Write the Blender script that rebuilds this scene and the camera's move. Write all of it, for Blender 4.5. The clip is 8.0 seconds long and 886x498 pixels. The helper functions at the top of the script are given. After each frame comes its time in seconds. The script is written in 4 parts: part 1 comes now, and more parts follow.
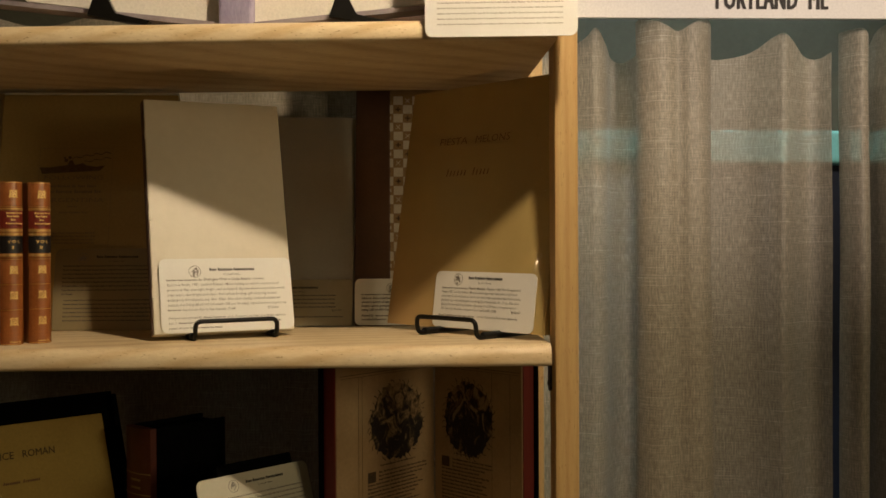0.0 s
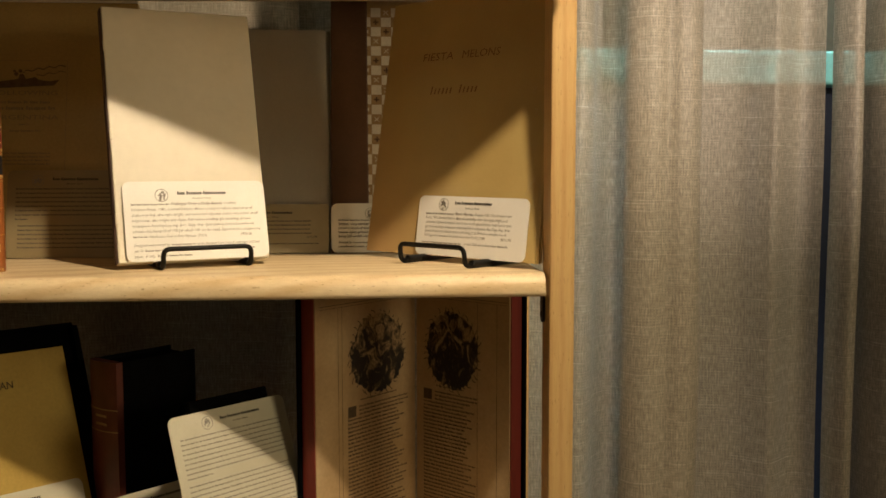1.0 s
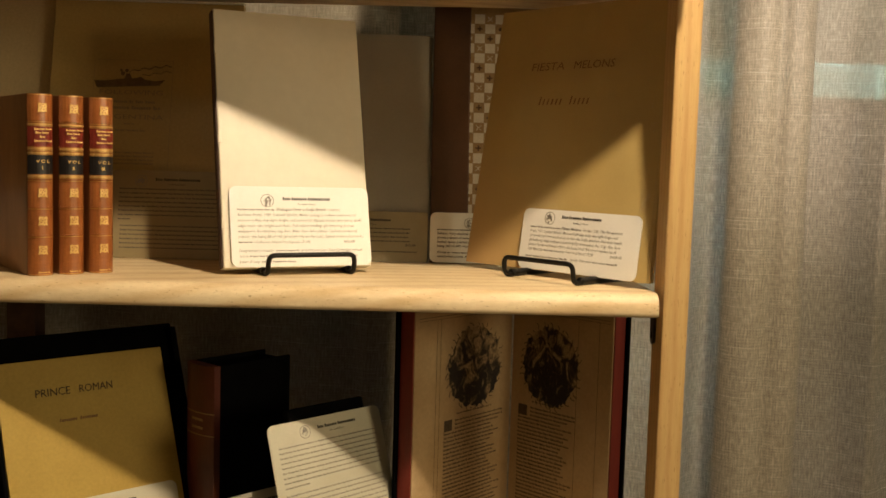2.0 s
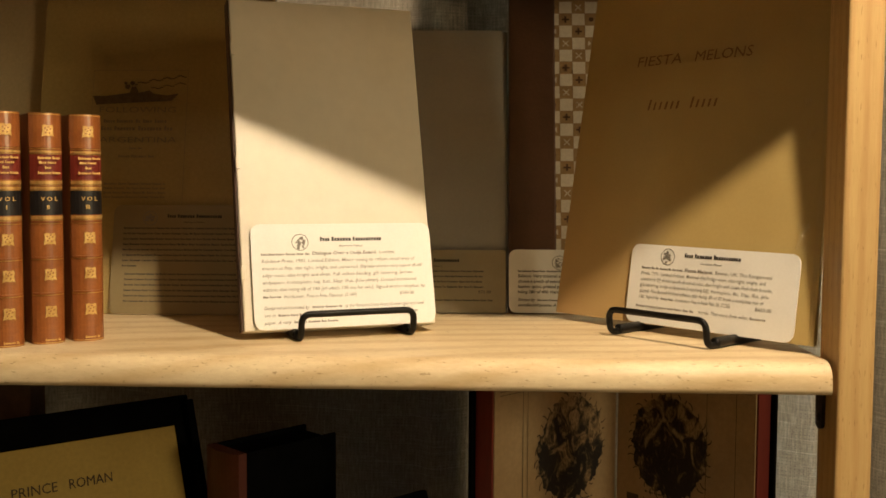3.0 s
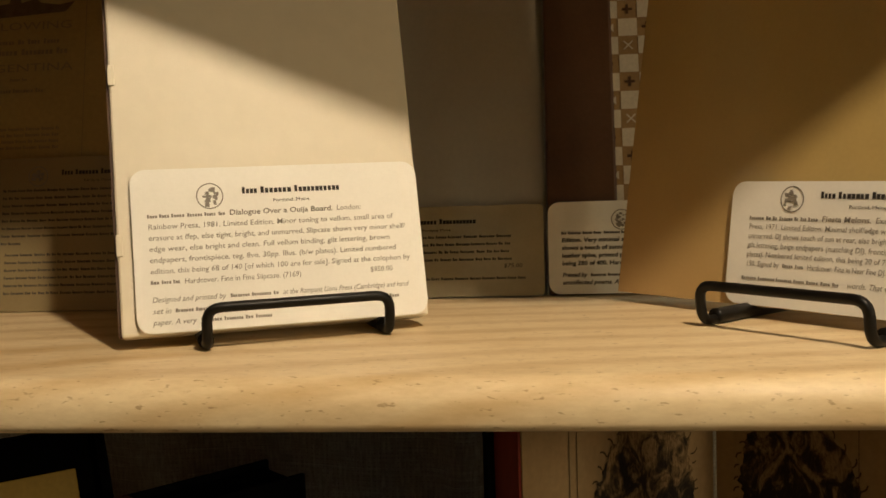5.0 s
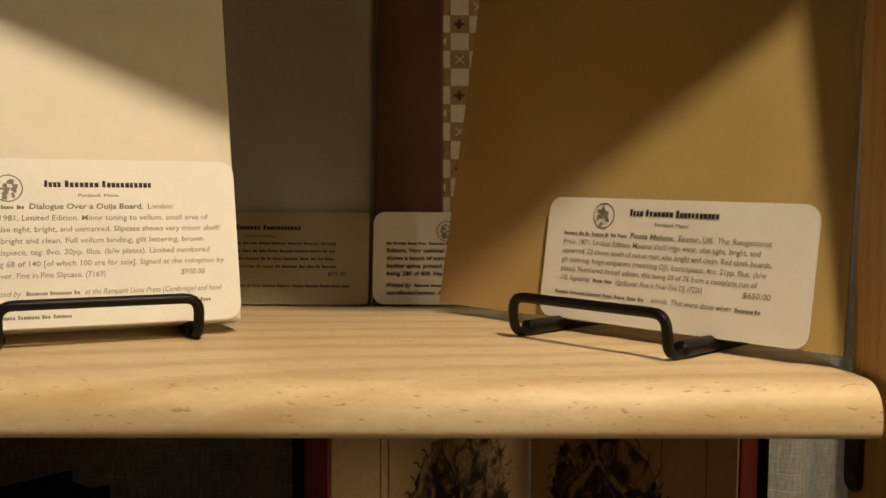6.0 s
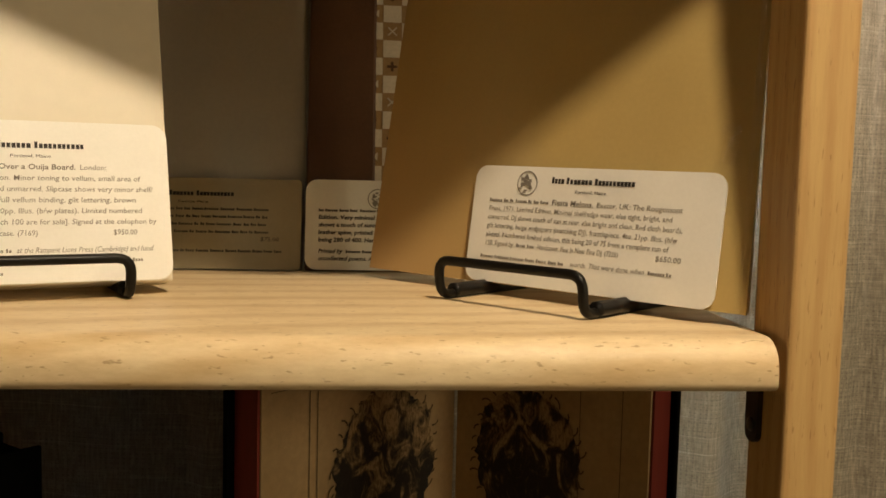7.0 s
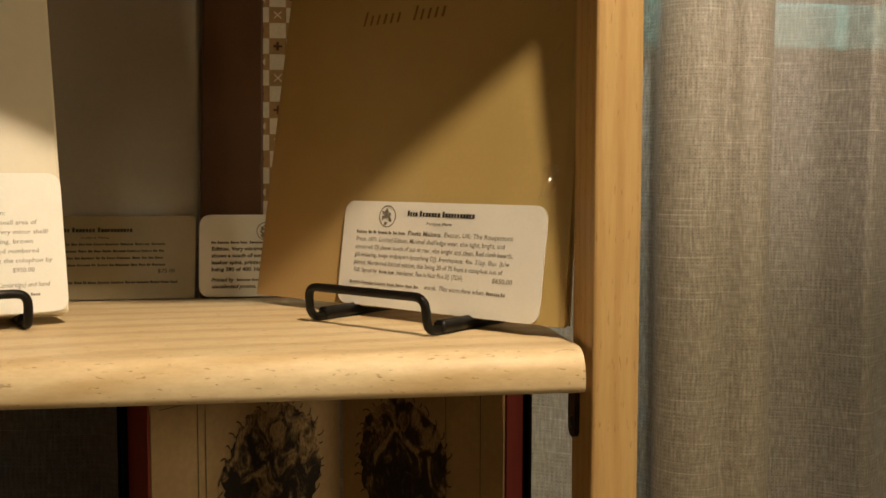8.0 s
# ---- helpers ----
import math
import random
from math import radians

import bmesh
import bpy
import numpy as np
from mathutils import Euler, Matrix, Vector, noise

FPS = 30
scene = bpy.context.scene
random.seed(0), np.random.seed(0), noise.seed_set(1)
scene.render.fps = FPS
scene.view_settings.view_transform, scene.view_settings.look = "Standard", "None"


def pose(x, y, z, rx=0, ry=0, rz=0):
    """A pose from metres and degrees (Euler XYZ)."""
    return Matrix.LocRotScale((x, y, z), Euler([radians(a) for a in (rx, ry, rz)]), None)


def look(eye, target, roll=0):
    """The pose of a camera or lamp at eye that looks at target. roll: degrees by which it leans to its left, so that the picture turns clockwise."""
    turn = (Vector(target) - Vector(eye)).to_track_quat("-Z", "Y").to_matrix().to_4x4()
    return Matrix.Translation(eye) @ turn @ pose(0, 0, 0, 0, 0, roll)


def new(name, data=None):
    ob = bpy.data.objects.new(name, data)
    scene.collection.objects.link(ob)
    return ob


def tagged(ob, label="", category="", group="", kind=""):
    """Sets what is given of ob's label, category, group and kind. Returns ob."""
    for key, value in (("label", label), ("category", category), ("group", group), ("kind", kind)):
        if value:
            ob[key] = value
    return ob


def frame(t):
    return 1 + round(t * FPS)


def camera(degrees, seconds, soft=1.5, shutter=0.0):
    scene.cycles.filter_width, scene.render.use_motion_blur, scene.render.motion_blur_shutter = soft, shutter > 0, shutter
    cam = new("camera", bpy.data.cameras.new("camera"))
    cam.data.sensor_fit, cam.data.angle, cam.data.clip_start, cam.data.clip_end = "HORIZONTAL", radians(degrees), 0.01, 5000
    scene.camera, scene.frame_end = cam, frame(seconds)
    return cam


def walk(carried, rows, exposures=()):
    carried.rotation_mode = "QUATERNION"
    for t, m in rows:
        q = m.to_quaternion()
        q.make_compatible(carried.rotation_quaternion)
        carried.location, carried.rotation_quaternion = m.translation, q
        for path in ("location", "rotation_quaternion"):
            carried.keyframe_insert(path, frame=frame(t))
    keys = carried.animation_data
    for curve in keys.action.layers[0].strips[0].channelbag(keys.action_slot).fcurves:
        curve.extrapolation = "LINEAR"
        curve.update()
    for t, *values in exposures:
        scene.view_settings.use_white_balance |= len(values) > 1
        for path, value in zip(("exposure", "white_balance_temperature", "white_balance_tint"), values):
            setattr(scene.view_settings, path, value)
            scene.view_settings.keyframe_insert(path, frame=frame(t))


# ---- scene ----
cam = camera(48.22, 8.0, soft=1.6)
ROWS = [
    (0.0, -0.1537, -1.0044, 1.4053, -2.44, -0.40, 0.30),
    (0.2, -0.1515, -0.9862, 1.4076, -3.30, -2.54, 0.26),
    (0.5, -0.1537, -0.9534, 1.4060, -4.59, -4.21, 0.97),
    (0.8, -0.1722, -0.9471, 1.4070, -5.09, -4.57, 0.04),
    (1.0, -0.1812, -0.9374, 1.4042, -4.95, -4.81, 0.05),
    (1.2, -0.1913, -0.9345, 1.4042, -4.86, -5.40, 0.06),
    (1.5, -0.2038, -0.9248, 1.4030, -4.21, -6.45, 0.09),
    (1.8, -0.2241, -0.9222, 1.4152, -3.05, -7.05, -1.65),
    (2.0, -0.2319, -0.9119, 1.4163, -1.61, -4.91, -1.64),
    (2.2, -0.2450, -0.8962, 1.4233, -0.99, -4.25, -1.80),
    (3.3, -0.2354, -0.5818, 1.4176, 4.24, -3.25, 0.94),
    (3.5, -0.2234, -0.5372, 1.4134, 5.67, -2.90, 1.67),
    (3.8, -0.2310, -0.4830, 1.4008, 6.05, -3.80, 2.03),
    (4.0, -0.2248, -0.4488, 1.3918, 7.28, -4.12, 2.08),
    (4.2, -0.2375, -0.4286, 1.3822, 6.03, -3.90, 1.33),
    (5.3, -0.2001, -0.3840, 1.3865, 6.45, -5.06, 2.15),
    (5.5, -0.2019, -0.3856, 1.3860, 3.17, -4.34, 0.84),
    (5.8, -0.1966, -0.3877, 1.3804, -0.15, -3.77, -0.21),
    (6.0, -0.1879, -0.3819, 1.3797, -1.79, -3.95, -0.55),
    (6.3, -0.2020, -0.3792, 1.3650, -3.88, -4.70, -2.20),
    (6.5, -0.1968, -0.3775, 1.3667, -3.90, -5.36, -2.03),
    (7.0, -0.1829, -0.4005, 1.3730, -5.25, -5.05, -1.40),
    (7.2, -0.1737, -0.4193, 1.3735, -6.24, -4.41, -0.79),
    (7.5, -0.1527, -0.4392, 1.3782, -6.82, -4.37, -0.14),
    (8.0, -0.1409, -0.4741, 1.3855, -8.22, -4.07, -0.08),
]
EXPOSURES = [(0.0, -0.60), (0.2, -0.42), (0.5, -0.25), (1.0, 0.1), (1.5, 0.17), (2.2, 0.3), (3.5, 0.15), (4.2, -0.03), (5.5, -0.30), (6.0, -0.25), (7.0, -0.1), (8.0, -0.05)]
walk(cam, [(t, pose(x, y, z, 90 + pitch, roll, yaw)) for t, x, y, z, yaw, pitch, roll in ROWS], EXPOSURES)

# ---- world and lights ----
world = bpy.data.worlds.new("room")
world.use_nodes = True
world.node_tree.nodes["Background"].inputs["Color"].default_value = (1.0, 0.8, 0.58, 1)
world.node_tree.nodes["Background"].inputs["Strength"].default_value = 0.004
scene.world = world


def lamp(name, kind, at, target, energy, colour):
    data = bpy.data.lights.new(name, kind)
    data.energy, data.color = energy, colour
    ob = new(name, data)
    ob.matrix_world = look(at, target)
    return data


WARM = (1.0, 0.79, 0.535)
spot = lamp("spot_lamp", "SPOT", (0.10, -0.50, 2.13), (-0.26, 0.1, 1.34), 47, WARM)
spot.spot_size, spot.spot_blend, spot.shadow_soft_size = radians(80), 0.6, 0.027
# Unseen fill panel, added at the right to lift the shaded book fronts.
room = lamp("right_fill", "AREA", (2.15, -1.75, 1.80), (-0.2, 0.1, 1.4), 19, (1.0, 0.80, 0.47))
room.size = 0.7
# Weak overhead panel added as ambient fill; no such fixture is in view.
overhead_fill = lamp("overhead_fill", "AREA", (-0.8, -2.4, 2.78), (-0.8, -2.4, 0), 2.5, (1.0, 0.83, 0.5))
overhead_fill.size = 0.6
# Unseen cool strip, added behind the curtain to brighten rail and cloth.
back_fill = lamp("curtain_fill", "AREA", (0.30, 0.515, 2.15), (0.30, 0.530, 1.0), 2.6, (0.90, 1.0, 0.95))
back_fill.shape, back_fill.size, back_fill.size_y = "RECTANGLE", 0.7, 0.06
back_fill.spread = radians(55)
# Made-up spot, out of view, that brightens the sign and upper curtain.
sign_fill_spot = lamp("sign_fill", "SPOT", (0.62, -1.85, 1.98), (0.42, 0.40, 1.77), 245, (1.0, 0.81, 0.66))
sign_fill_spot.spot_size, sign_fill_spot.spot_blend, sign_fill_spot.shadow_soft_size = radians(27), 1.0, 0.05

# ---- materials ----
def nodes_of(name):
    m = bpy.data.materials.new(name)
    m.use_nodes = True
    return m, m.node_tree.nodes, m.node_tree.links, m.node_tree.nodes["Principled BSDF"]


def noise_at(n, l, stretch, scale, detail=4.0, rough=0.6, source="Object", tilt=(0, 0, 0)):
    co, mp, tx = n.new("ShaderNodeTexCoord"), n.new("ShaderNodeMapping"), n.new("ShaderNodeTexNoise")
    mp.inputs["Scale"].default_value, mp.inputs["Rotation"].default_value = stretch, tilt
    mp.vector_type = "TEXTURE" if any(tilt) else "POINT"
    if any(tilt):
        mp.inputs["Scale"].default_value = tuple(1 / v for v in stretch)
    tx.inputs["Scale"].default_value, tx.inputs["Detail"].default_value, tx.inputs["Roughness"].default_value = scale, detail, rough
    l.new(co.outputs[source], mp.inputs["Vector"])
    l.new(mp.outputs["Vector"], tx.inputs["Vector"])
    return tx.outputs["Fac"]


def ramp(n, l, fac, stops):
    r = n.new("ShaderNodeValToRGB")
    while len(r.color_ramp.elements) < len(stops):
        r.color_ramp.elements.new(0.5)
    for e, (at, c) in zip(r.color_ramp.elements, stops):
        e.position, e.color = at, (*c, 1)
    l.new(fac, r.inputs["Fac"])
    return r.outputs["Color"]


def mixed(n, l, kind, fac, a, b):
    x = n.new("ShaderNodeMix")
    x.data_type, x.blend_type = "RGBA", kind
    if isinstance(fac, float):
        x.inputs[0].default_value = fac
    else:
        l.new(fac, x.inputs[0])
    for sock, v in ((x.inputs[6], a), (x.inputs[7], b)):
        if isinstance(v, tuple):
            sock.default_value = (*v, 1)
        else:
            l.new(v, sock)
    return x.outputs[2]


def bumped(n, l, bsdf, height, strength, dist=0.001):
    b = n.new("ShaderNodeBump")
    b.inputs["Strength"].default_value, b.inputs["Distance"].default_value = strength, dist
    l.new(height, b.inputs["Height"])
    l.new(b.outputs["Normal"], bsdf.inputs["Normal"])


def surface(name, dark, light, coarse=12, fine=300, stretch=(1, 1, 1), rough=0.6, metal=0.0, bump=0.15, coat=0.0, coat_rough=0.1, spread=0.35, gloss=0.5, grain=0.86):
    """Two-scale mottled surface between two tones."""
    m, n, l, b = nodes_of(name)
    a = noise_at(n, l, stretch, coarse)
    f = noise_at(n, l, stretch, fine, 3)
    base = ramp(n, l, a, [(0.5 - spread / 2, dark), (0.5 + spread / 2, light)])
    tone = ramp(n, l, f, [(0.3, (grain, grain, grain)), (0.7, (1, 1, 1))])
    l.new(mixed(n, l, "MULTIPLY", 1.0, base, tone), b.inputs["Base Color"])
    b.inputs["Roughness"].default_value, b.inputs["Metallic"].default_value = rough, metal
    b.inputs["Coat Weight"].default_value, b.inputs["Coat Roughness"].default_value = coat, coat_rough
    b.inputs["Specular IOR Level"].default_value = gloss
    if bump:
        bumped(n, l, b, f, bump)
    return m


def wood(name, stretch, dark, mid, light, rough=0.58, tilt=(0, 0, 0), rings=30.0, core=(0, 0, 0)):
    """Satin pine: slanting growth rings, long grain bands, fine pores and short dark flecks."""
    m, n, l, b = nodes_of(name)
    co, mp, wave = n.new("ShaderNodeTexCoord"), n.new("ShaderNodeMapping"), n.new("ShaderNodeTexWave")
    mp.inputs["Location"].default_value, mp.inputs["Rotation"].default_value = core, tilt
    wave.wave_type, wave.rings_direction = "RINGS", "X" if stretch[0] < stretch[2] else "Z"
    for key, v in (("Scale", rings), ("Distortion", 3.0), ("Detail", 2.5), ("Detail Scale", 0.35), ("Detail Roughness", 0.5)):
        wave.inputs[key].default_value = v
    l.new(co.outputs["Object"], mp.inputs["Vector"])
    l.new(mp.outputs["Vector"], wave.inputs["Vector"])
    band = noise_at(n, l, stretch, 1.0, 5, 0.62, tilt=tilt)
    fine = noise_at(n, l, tuple(v * 12 for v in stretch), 1.0, 4, 0.7)
    fleck = noise_at(n, l, tuple(v * 20 + 50 for v in stretch), 1.0, 2, 0.5)
    blot = noise_at(n, l, (1, 1, 1), 9.0, 3)
    c = ramp(n, l, wave.outputs["Fac"], [(0.0, light), (0.45, light), (1.0, tuple(0.75 * p + 0.25 * q for p, q in zip(mid, dark)))])
    c = mixed(n, l, "MIX", 0.35, c, ramp(n, l, band, [(0.32, dark), (0.46, mid), (0.56, light), (0.74, mid)]))
    c = mixed(n, l, "MULTIPLY", 0.6, c, ramp(n, l, fine, [(0.3, (0.82, 0.77, 0.70)), (0.6, (1, 1, 1))]))
    c = mixed(n, l, "MULTIPLY", 0.65, c, ramp(n, l, fleck, [(0.28, (0.45, 0.33, 0.22)), (0.36, (1, 1, 1))]))
    c = mixed(n, l, "MULTIPLY", 0.3, c, ramp(n, l, blot, [(0.3, (0.84, 0.78, 0.7)), (0.65, (1, 1, 1))]))
    l.new(c, b.inputs["Base Color"])
    b.inputs["Roughness"].default_value = rough
    b.inputs["Coat Weight"].default_value, b.inputs["Coat Roughness"].default_value = 0.18, 0.34
    bumped(n, l, b, fine, 0.12, 0.0006)
    return m


def linen(name):
    """Loose slubby open weave that lets some light through; the cloth's own map gives metres along and up it."""
    m, n, l, b = nodes_of(name)

    def calc(op, a, c=0.0, d=0.0):
        x = n.new("ShaderNodeMath")
        x.operation = op
        for k, v in enumerate((a, c, d)):
            if isinstance(v, float):
                x.inputs[k].default_value = v
            else:
                l.new(v, x.inputs[k])
        return x.outputs[0]

    def cloth_noise(across, up, detail=2, rough=0.5):
        return noise_at(n, l, (across, up, 1), 1.0, detail, rough, source="UV")

    uv, split = n.new("ShaderNodeTexCoord"), n.new("ShaderNodeSeparateXYZ")
    l.new(uv.outputs["UV"], split.inputs[0])
    u = calc("ADD", split.outputs[0], calc("MULTIPLY", cloth_noise(40, 9), 0.003))
    v = calc("ADD", split.outputs[1], calc("MULTIPLY", cloth_noise(9, 40), 0.003))
    across = calc("SINE", calc("MULTIPLY", u, 2 * math.pi / 0.0046))
    upward = calc("SINE", calc("MULTIPLY", v, 2 * math.pi / 0.0039))
    gap = calc("MULTIPLY", calc("SMOOTH_MIN", across, upward, 0.3), 1.0)
    warp, weft = cloth_noise(620, 70), cloth_noise(60, 700)
    both = calc("MULTIPLY", warp, weft)
    c = ramp(n, l, both, [(0.14, (0.39, 0.342, 0.268)), (0.25, (0.43, 0.377, 0.295)), (0.38, (0.48, 0.42, 0.33))])
    patch = cloth_noise(28, 24, 3)
    holes = mixed(n, l, "LIGHTEN", 1.0, ramp(n, l, gap, [(0.30, (1, 1, 1)), (0.62, (0.40, 0.37, 0.35))]), ramp(n, l, patch, [(0.44, (0.2, 0.2, 0.2)), (0.60, (1, 1, 1))]))
    c = mixed(n, l, "MULTIPLY", 0.42, c, holes)
    slub = cloth_noise(6, 480)
    c = mixed(n, l, "ADD", 0.18, c, ramp(n, l, slub, [(0.62, (0, 0, 0)), (0.70, (1, 0.90, 0.78))]))
    dash = cloth_noise(420, 75)
    c = mixed(n, l, "MULTIPLY", 0.65, c, ramp(n, l, dash, [(0.34, (0.74, 0.73, 0.72)), (0.52, (0.95, 0.95, 0.95)), (0.68, (1.3, 1.28, 1.25))]))
    c = mixed(n, l, "MULTIPLY", 0.6, c, ramp(n, l, cloth_noise(5, 2, 4), [(0.3, (0.8, 0.79, 0.77)), (0.7, (1, 1, 1))]))
    l.new(c, b.inputs["Base Color"])
    b.inputs["Roughness"].default_value = 0.5
    b.inputs["Sheen Weight"].default_value = 0.08
    bumped(n, l, b, calc("ADD", both, calc("MULTIPLY", dash, 0.6)), 0.5, 0.0012)
    tl, tp, m1, m2 = n.new("ShaderNodeBsdfTranslucent"), n.new("ShaderNodeBsdfTransparent"), n.new("ShaderNodeMixShader"), n.new("ShaderNodeMixShader")
    l.new(c, tl.inputs["Color"])
    m1.inputs[0].default_value = 0.25
    l.new(b.outputs[0], m1.inputs[1])
    l.new(tl.outputs[0], m1.inputs[2])
    hole = n.new("ShaderNodeMapRange")
    hole.inputs["From Min"].default_value, hole.inputs["From Max"].default_value = 0.14, 0.34
    hole.inputs["To Min"].default_value, hole.inputs["To Max"].default_value = 0.29, 0.17
    l.new(both, hole.inputs["Value"])
    l.new(hole.outputs[0], m2.inputs[0])
    l.new(m1.outputs[0], m2.inputs[1])
    l.new(tp.outputs[0], m2.inputs[2])
    l.new(m2.outputs[0], n["Material Output"].inputs["Surface"])
    return m


def engraving(name):
    """Old paper bearing a brown-black engraved scene: swirling strokes, darkest along the foot."""
    m, n, l, b = nodes_of(name)
    a = noise_at(n, l, (1, 1, 0.8), 62, 6, 0.62)
    a.node.inputs["Distortion"].default_value = 1.6
    h = noise_at(n, l, (700, 700, 330), 1.0, 2)
    co, split, foot, total = n.new("ShaderNodeTexCoord"), n.new("ShaderNodeSeparateXYZ"), n.new("ShaderNodeMapRange"), n.new("ShaderNodeMath")
    l.new(co.outputs["Object"], split.inputs[0])
    for key, v in (("From Min", 0.172), ("From Max", 0.262), ("To Min", -0.10), ("To Max", 0.045)):
        foot.inputs[key].default_value = v
    l.new(split.outputs[2], foot.inputs["Value"])
    total.operation = "ADD"
    l.new(a, total.inputs[0])
    l.new(foot.outputs[0], total.inputs[1])
    c = ramp(n, l, total.outputs[0], [(0.42, (0.014, 0.010, 0.008)), (0.48, (0.05, 0.035, 0.020)), (0.53, (0.18, 0.122, 0.062)), (0.60, (0.36, 0.25, 0.13))])
    l.new(mixed(n, l, "MULTIPLY", 0.7, c, ramp(n, l, h, [(0.40, (0.45, 0.40, 0.34)), (0.55, (1, 1, 1))])), b.inputs["Base Color"])
    b.inputs["Roughness"].default_value = 0.8
    return m


PINE = wood("pine_long", (7.0, 24, 24), (0.55, 0.375, 0.18), (0.69, 0.515, 0.285), (0.80, 0.65, 0.415), tilt=(0, 0.30, 0.10), rings=13.0, core=(0.0, 0.10, -1.16))
PINE_UP = wood("pine_upright", (36, 36, 2.2), (0.43, 0.25, 0.08), (0.51, 0.32, 0.12), (0.57, 0.38, 0.155))
LINEN = linen("grey_linen")
CARD = surface("laminated_card", (0.81, 0.795, 0.745), (0.86, 0.85, 0.805), 14, 600, rough=0.5, bump=0.02, coat=0.6, coat_rough=0.1, grain=0.965)
# Lower-shelf cards: yellower cream, darkened in colour for the shade under the shelf.
CARD_LOW_SHADE = surface("shaded_cream_card", (0.53, 0.50, 0.38), (0.61, 0.58, 0.46), 14, 600, rough=0.5, bump=0.02, coat=0.5, coat_rough=0.15, grain=0.95)
VELLUM = surface("cream_vellum", (0.70, 0.635, 0.50), (0.765, 0.705, 0.585), 7, 90, rough=0.5, bump=0.05, coat=0.1, grain=0.95)
OCHRE = surface("ochre_jacket", (0.45, 0.325, 0.118), (0.52, 0.385, 0.145), 7, 420, rough=0.5, bump=0.03, coat=0.7, coat_rough=0.07, grain=0.95)
# Tinted stock with the shade at the shelf's back painted into it.
CARD_TINT_SHADE = surface("tinted_shaded_card", (0.30, 0.255, 0.155), (0.36, 0.31, 0.20), 14, 600, rough=0.5, bump=0.02, coat=0.4, coat_rough=0.2, grain=0.95)
# Buff stock darkened in its colour for the shade behind the cream book.
CARD_BUFF_SHADE = surface("buff_shaded_card", (0.27, 0.21, 0.105), (0.32, 0.255, 0.135), 14, 600, rough=0.5, bump=0.02, coat=0.3, coat_rough=0.25, grain=0.95)
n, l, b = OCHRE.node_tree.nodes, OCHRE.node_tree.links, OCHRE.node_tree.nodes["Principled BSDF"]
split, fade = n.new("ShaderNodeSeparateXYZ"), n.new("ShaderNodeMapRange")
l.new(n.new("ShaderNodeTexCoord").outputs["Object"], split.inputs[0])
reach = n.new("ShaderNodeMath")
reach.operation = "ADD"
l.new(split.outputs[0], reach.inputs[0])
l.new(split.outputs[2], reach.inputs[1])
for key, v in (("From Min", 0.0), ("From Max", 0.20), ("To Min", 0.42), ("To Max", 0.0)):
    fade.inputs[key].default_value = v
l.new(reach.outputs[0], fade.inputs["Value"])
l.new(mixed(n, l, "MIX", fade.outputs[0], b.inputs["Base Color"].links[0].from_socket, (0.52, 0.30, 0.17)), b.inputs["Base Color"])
BUFF = surface("buff_paper", (0.40, 0.29, 0.10), (0.47, 0.35, 0.135), 6, 300, rough=0.65, bump=0.04, coat=0.3, coat_rough=0.25)
BUFF_PALE = surface("pale_buff_paper", (0.52, 0.42, 0.25), (0.60, 0.50, 0.31), 6, 300, rough=0.6, bump=0.04, coat=0.3, coat_rough=0.2)
GREY_JACKET = surface("grey_jacket", (0.36, 0.352, 0.315), (0.44, 0.43, 0.39), 6, 300, rough=0.5, bump=0.05, coat=1.0, coat_rough=0.2, grain=0.93)
BROWN_LEATHER = surface("brown_leather", (0.075, 0.032, 0.014), (0.115, 0.052, 0.023), 16, 420, rough=0.5, bump=0.25)
DARK_EDGE = surface("dark_brown_cloth", (0.055, 0.026, 0.014), (0.11, 0.055, 0.03), 30, 500, rough=0.7)
CALF = surface("tan_calf", (0.25, 0.075, 0.016), (0.37, 0.125, 0.032), 26, 420, rough=0.34, bump=0.2, coat=0.5, coat_rough=0.2)
CALF_SIDE = surface("marbled_calf", (0.25, 0.095, 0.03), (0.40, 0.19, 0.07), 14, 260, stretch=(2.0, 2.0, 0.6), rough=0.36, bump=0.12, spread=0.4)
RED_LABEL = surface("red_morocco", (0.16, 0.02, 0.012), (0.23, 0.032, 0.018), 40, 600, rough=0.4)
BLACK_LABEL = surface("black_morocco", (0.010, 0.008, 0.008), (0.018, 0.014, 0.013), 40, 600, rough=0.4)
GILT = surface("gilt", (0.52, 0.29, 0.075), (0.74, 0.48, 0.17), 180, 900, rough=0.36, metal=0.55, bump=0.3)
BLACK_WIRE = surface("black_wire", (0.004, 0.0035, 0.003), (0.007, 0.006, 0.005), 60, 900, rough=0.4, bump=0.05, gloss=0.22)
BLACK_CLOTH = surface("black_cloth", (0.0015, 0.0015, 0.0018), (0.0035, 0.0033, 0.0035), 30, 900, rough=0.95, gloss=0.05)
BLACK_BOARD = surface("black_marbled_board", (0.0018, 0.0018, 0.0022), (0.004, 0.0038, 0.004), 60, 500, rough=0.9, gloss=0.05)
OXBLOOD = surface("oxblood_leather", (0.085, 0.016, 0.009), (0.15, 0.033, 0.017), 24, 400, rough=0.45, bump=0.2)
RED_EDGE = surface("red_stained_edge", (0.17, 0.015, 0.008), (0.25, 0.026, 0.014), 18, 300, stretch=(1, 1, 0.15), rough=0.6)
OLD_PAPER = surface("old_paper", (0.38, 0.255, 0.125), (0.48, 0.345, 0.19), 11, 260, rough=0.8, bump=0.1)
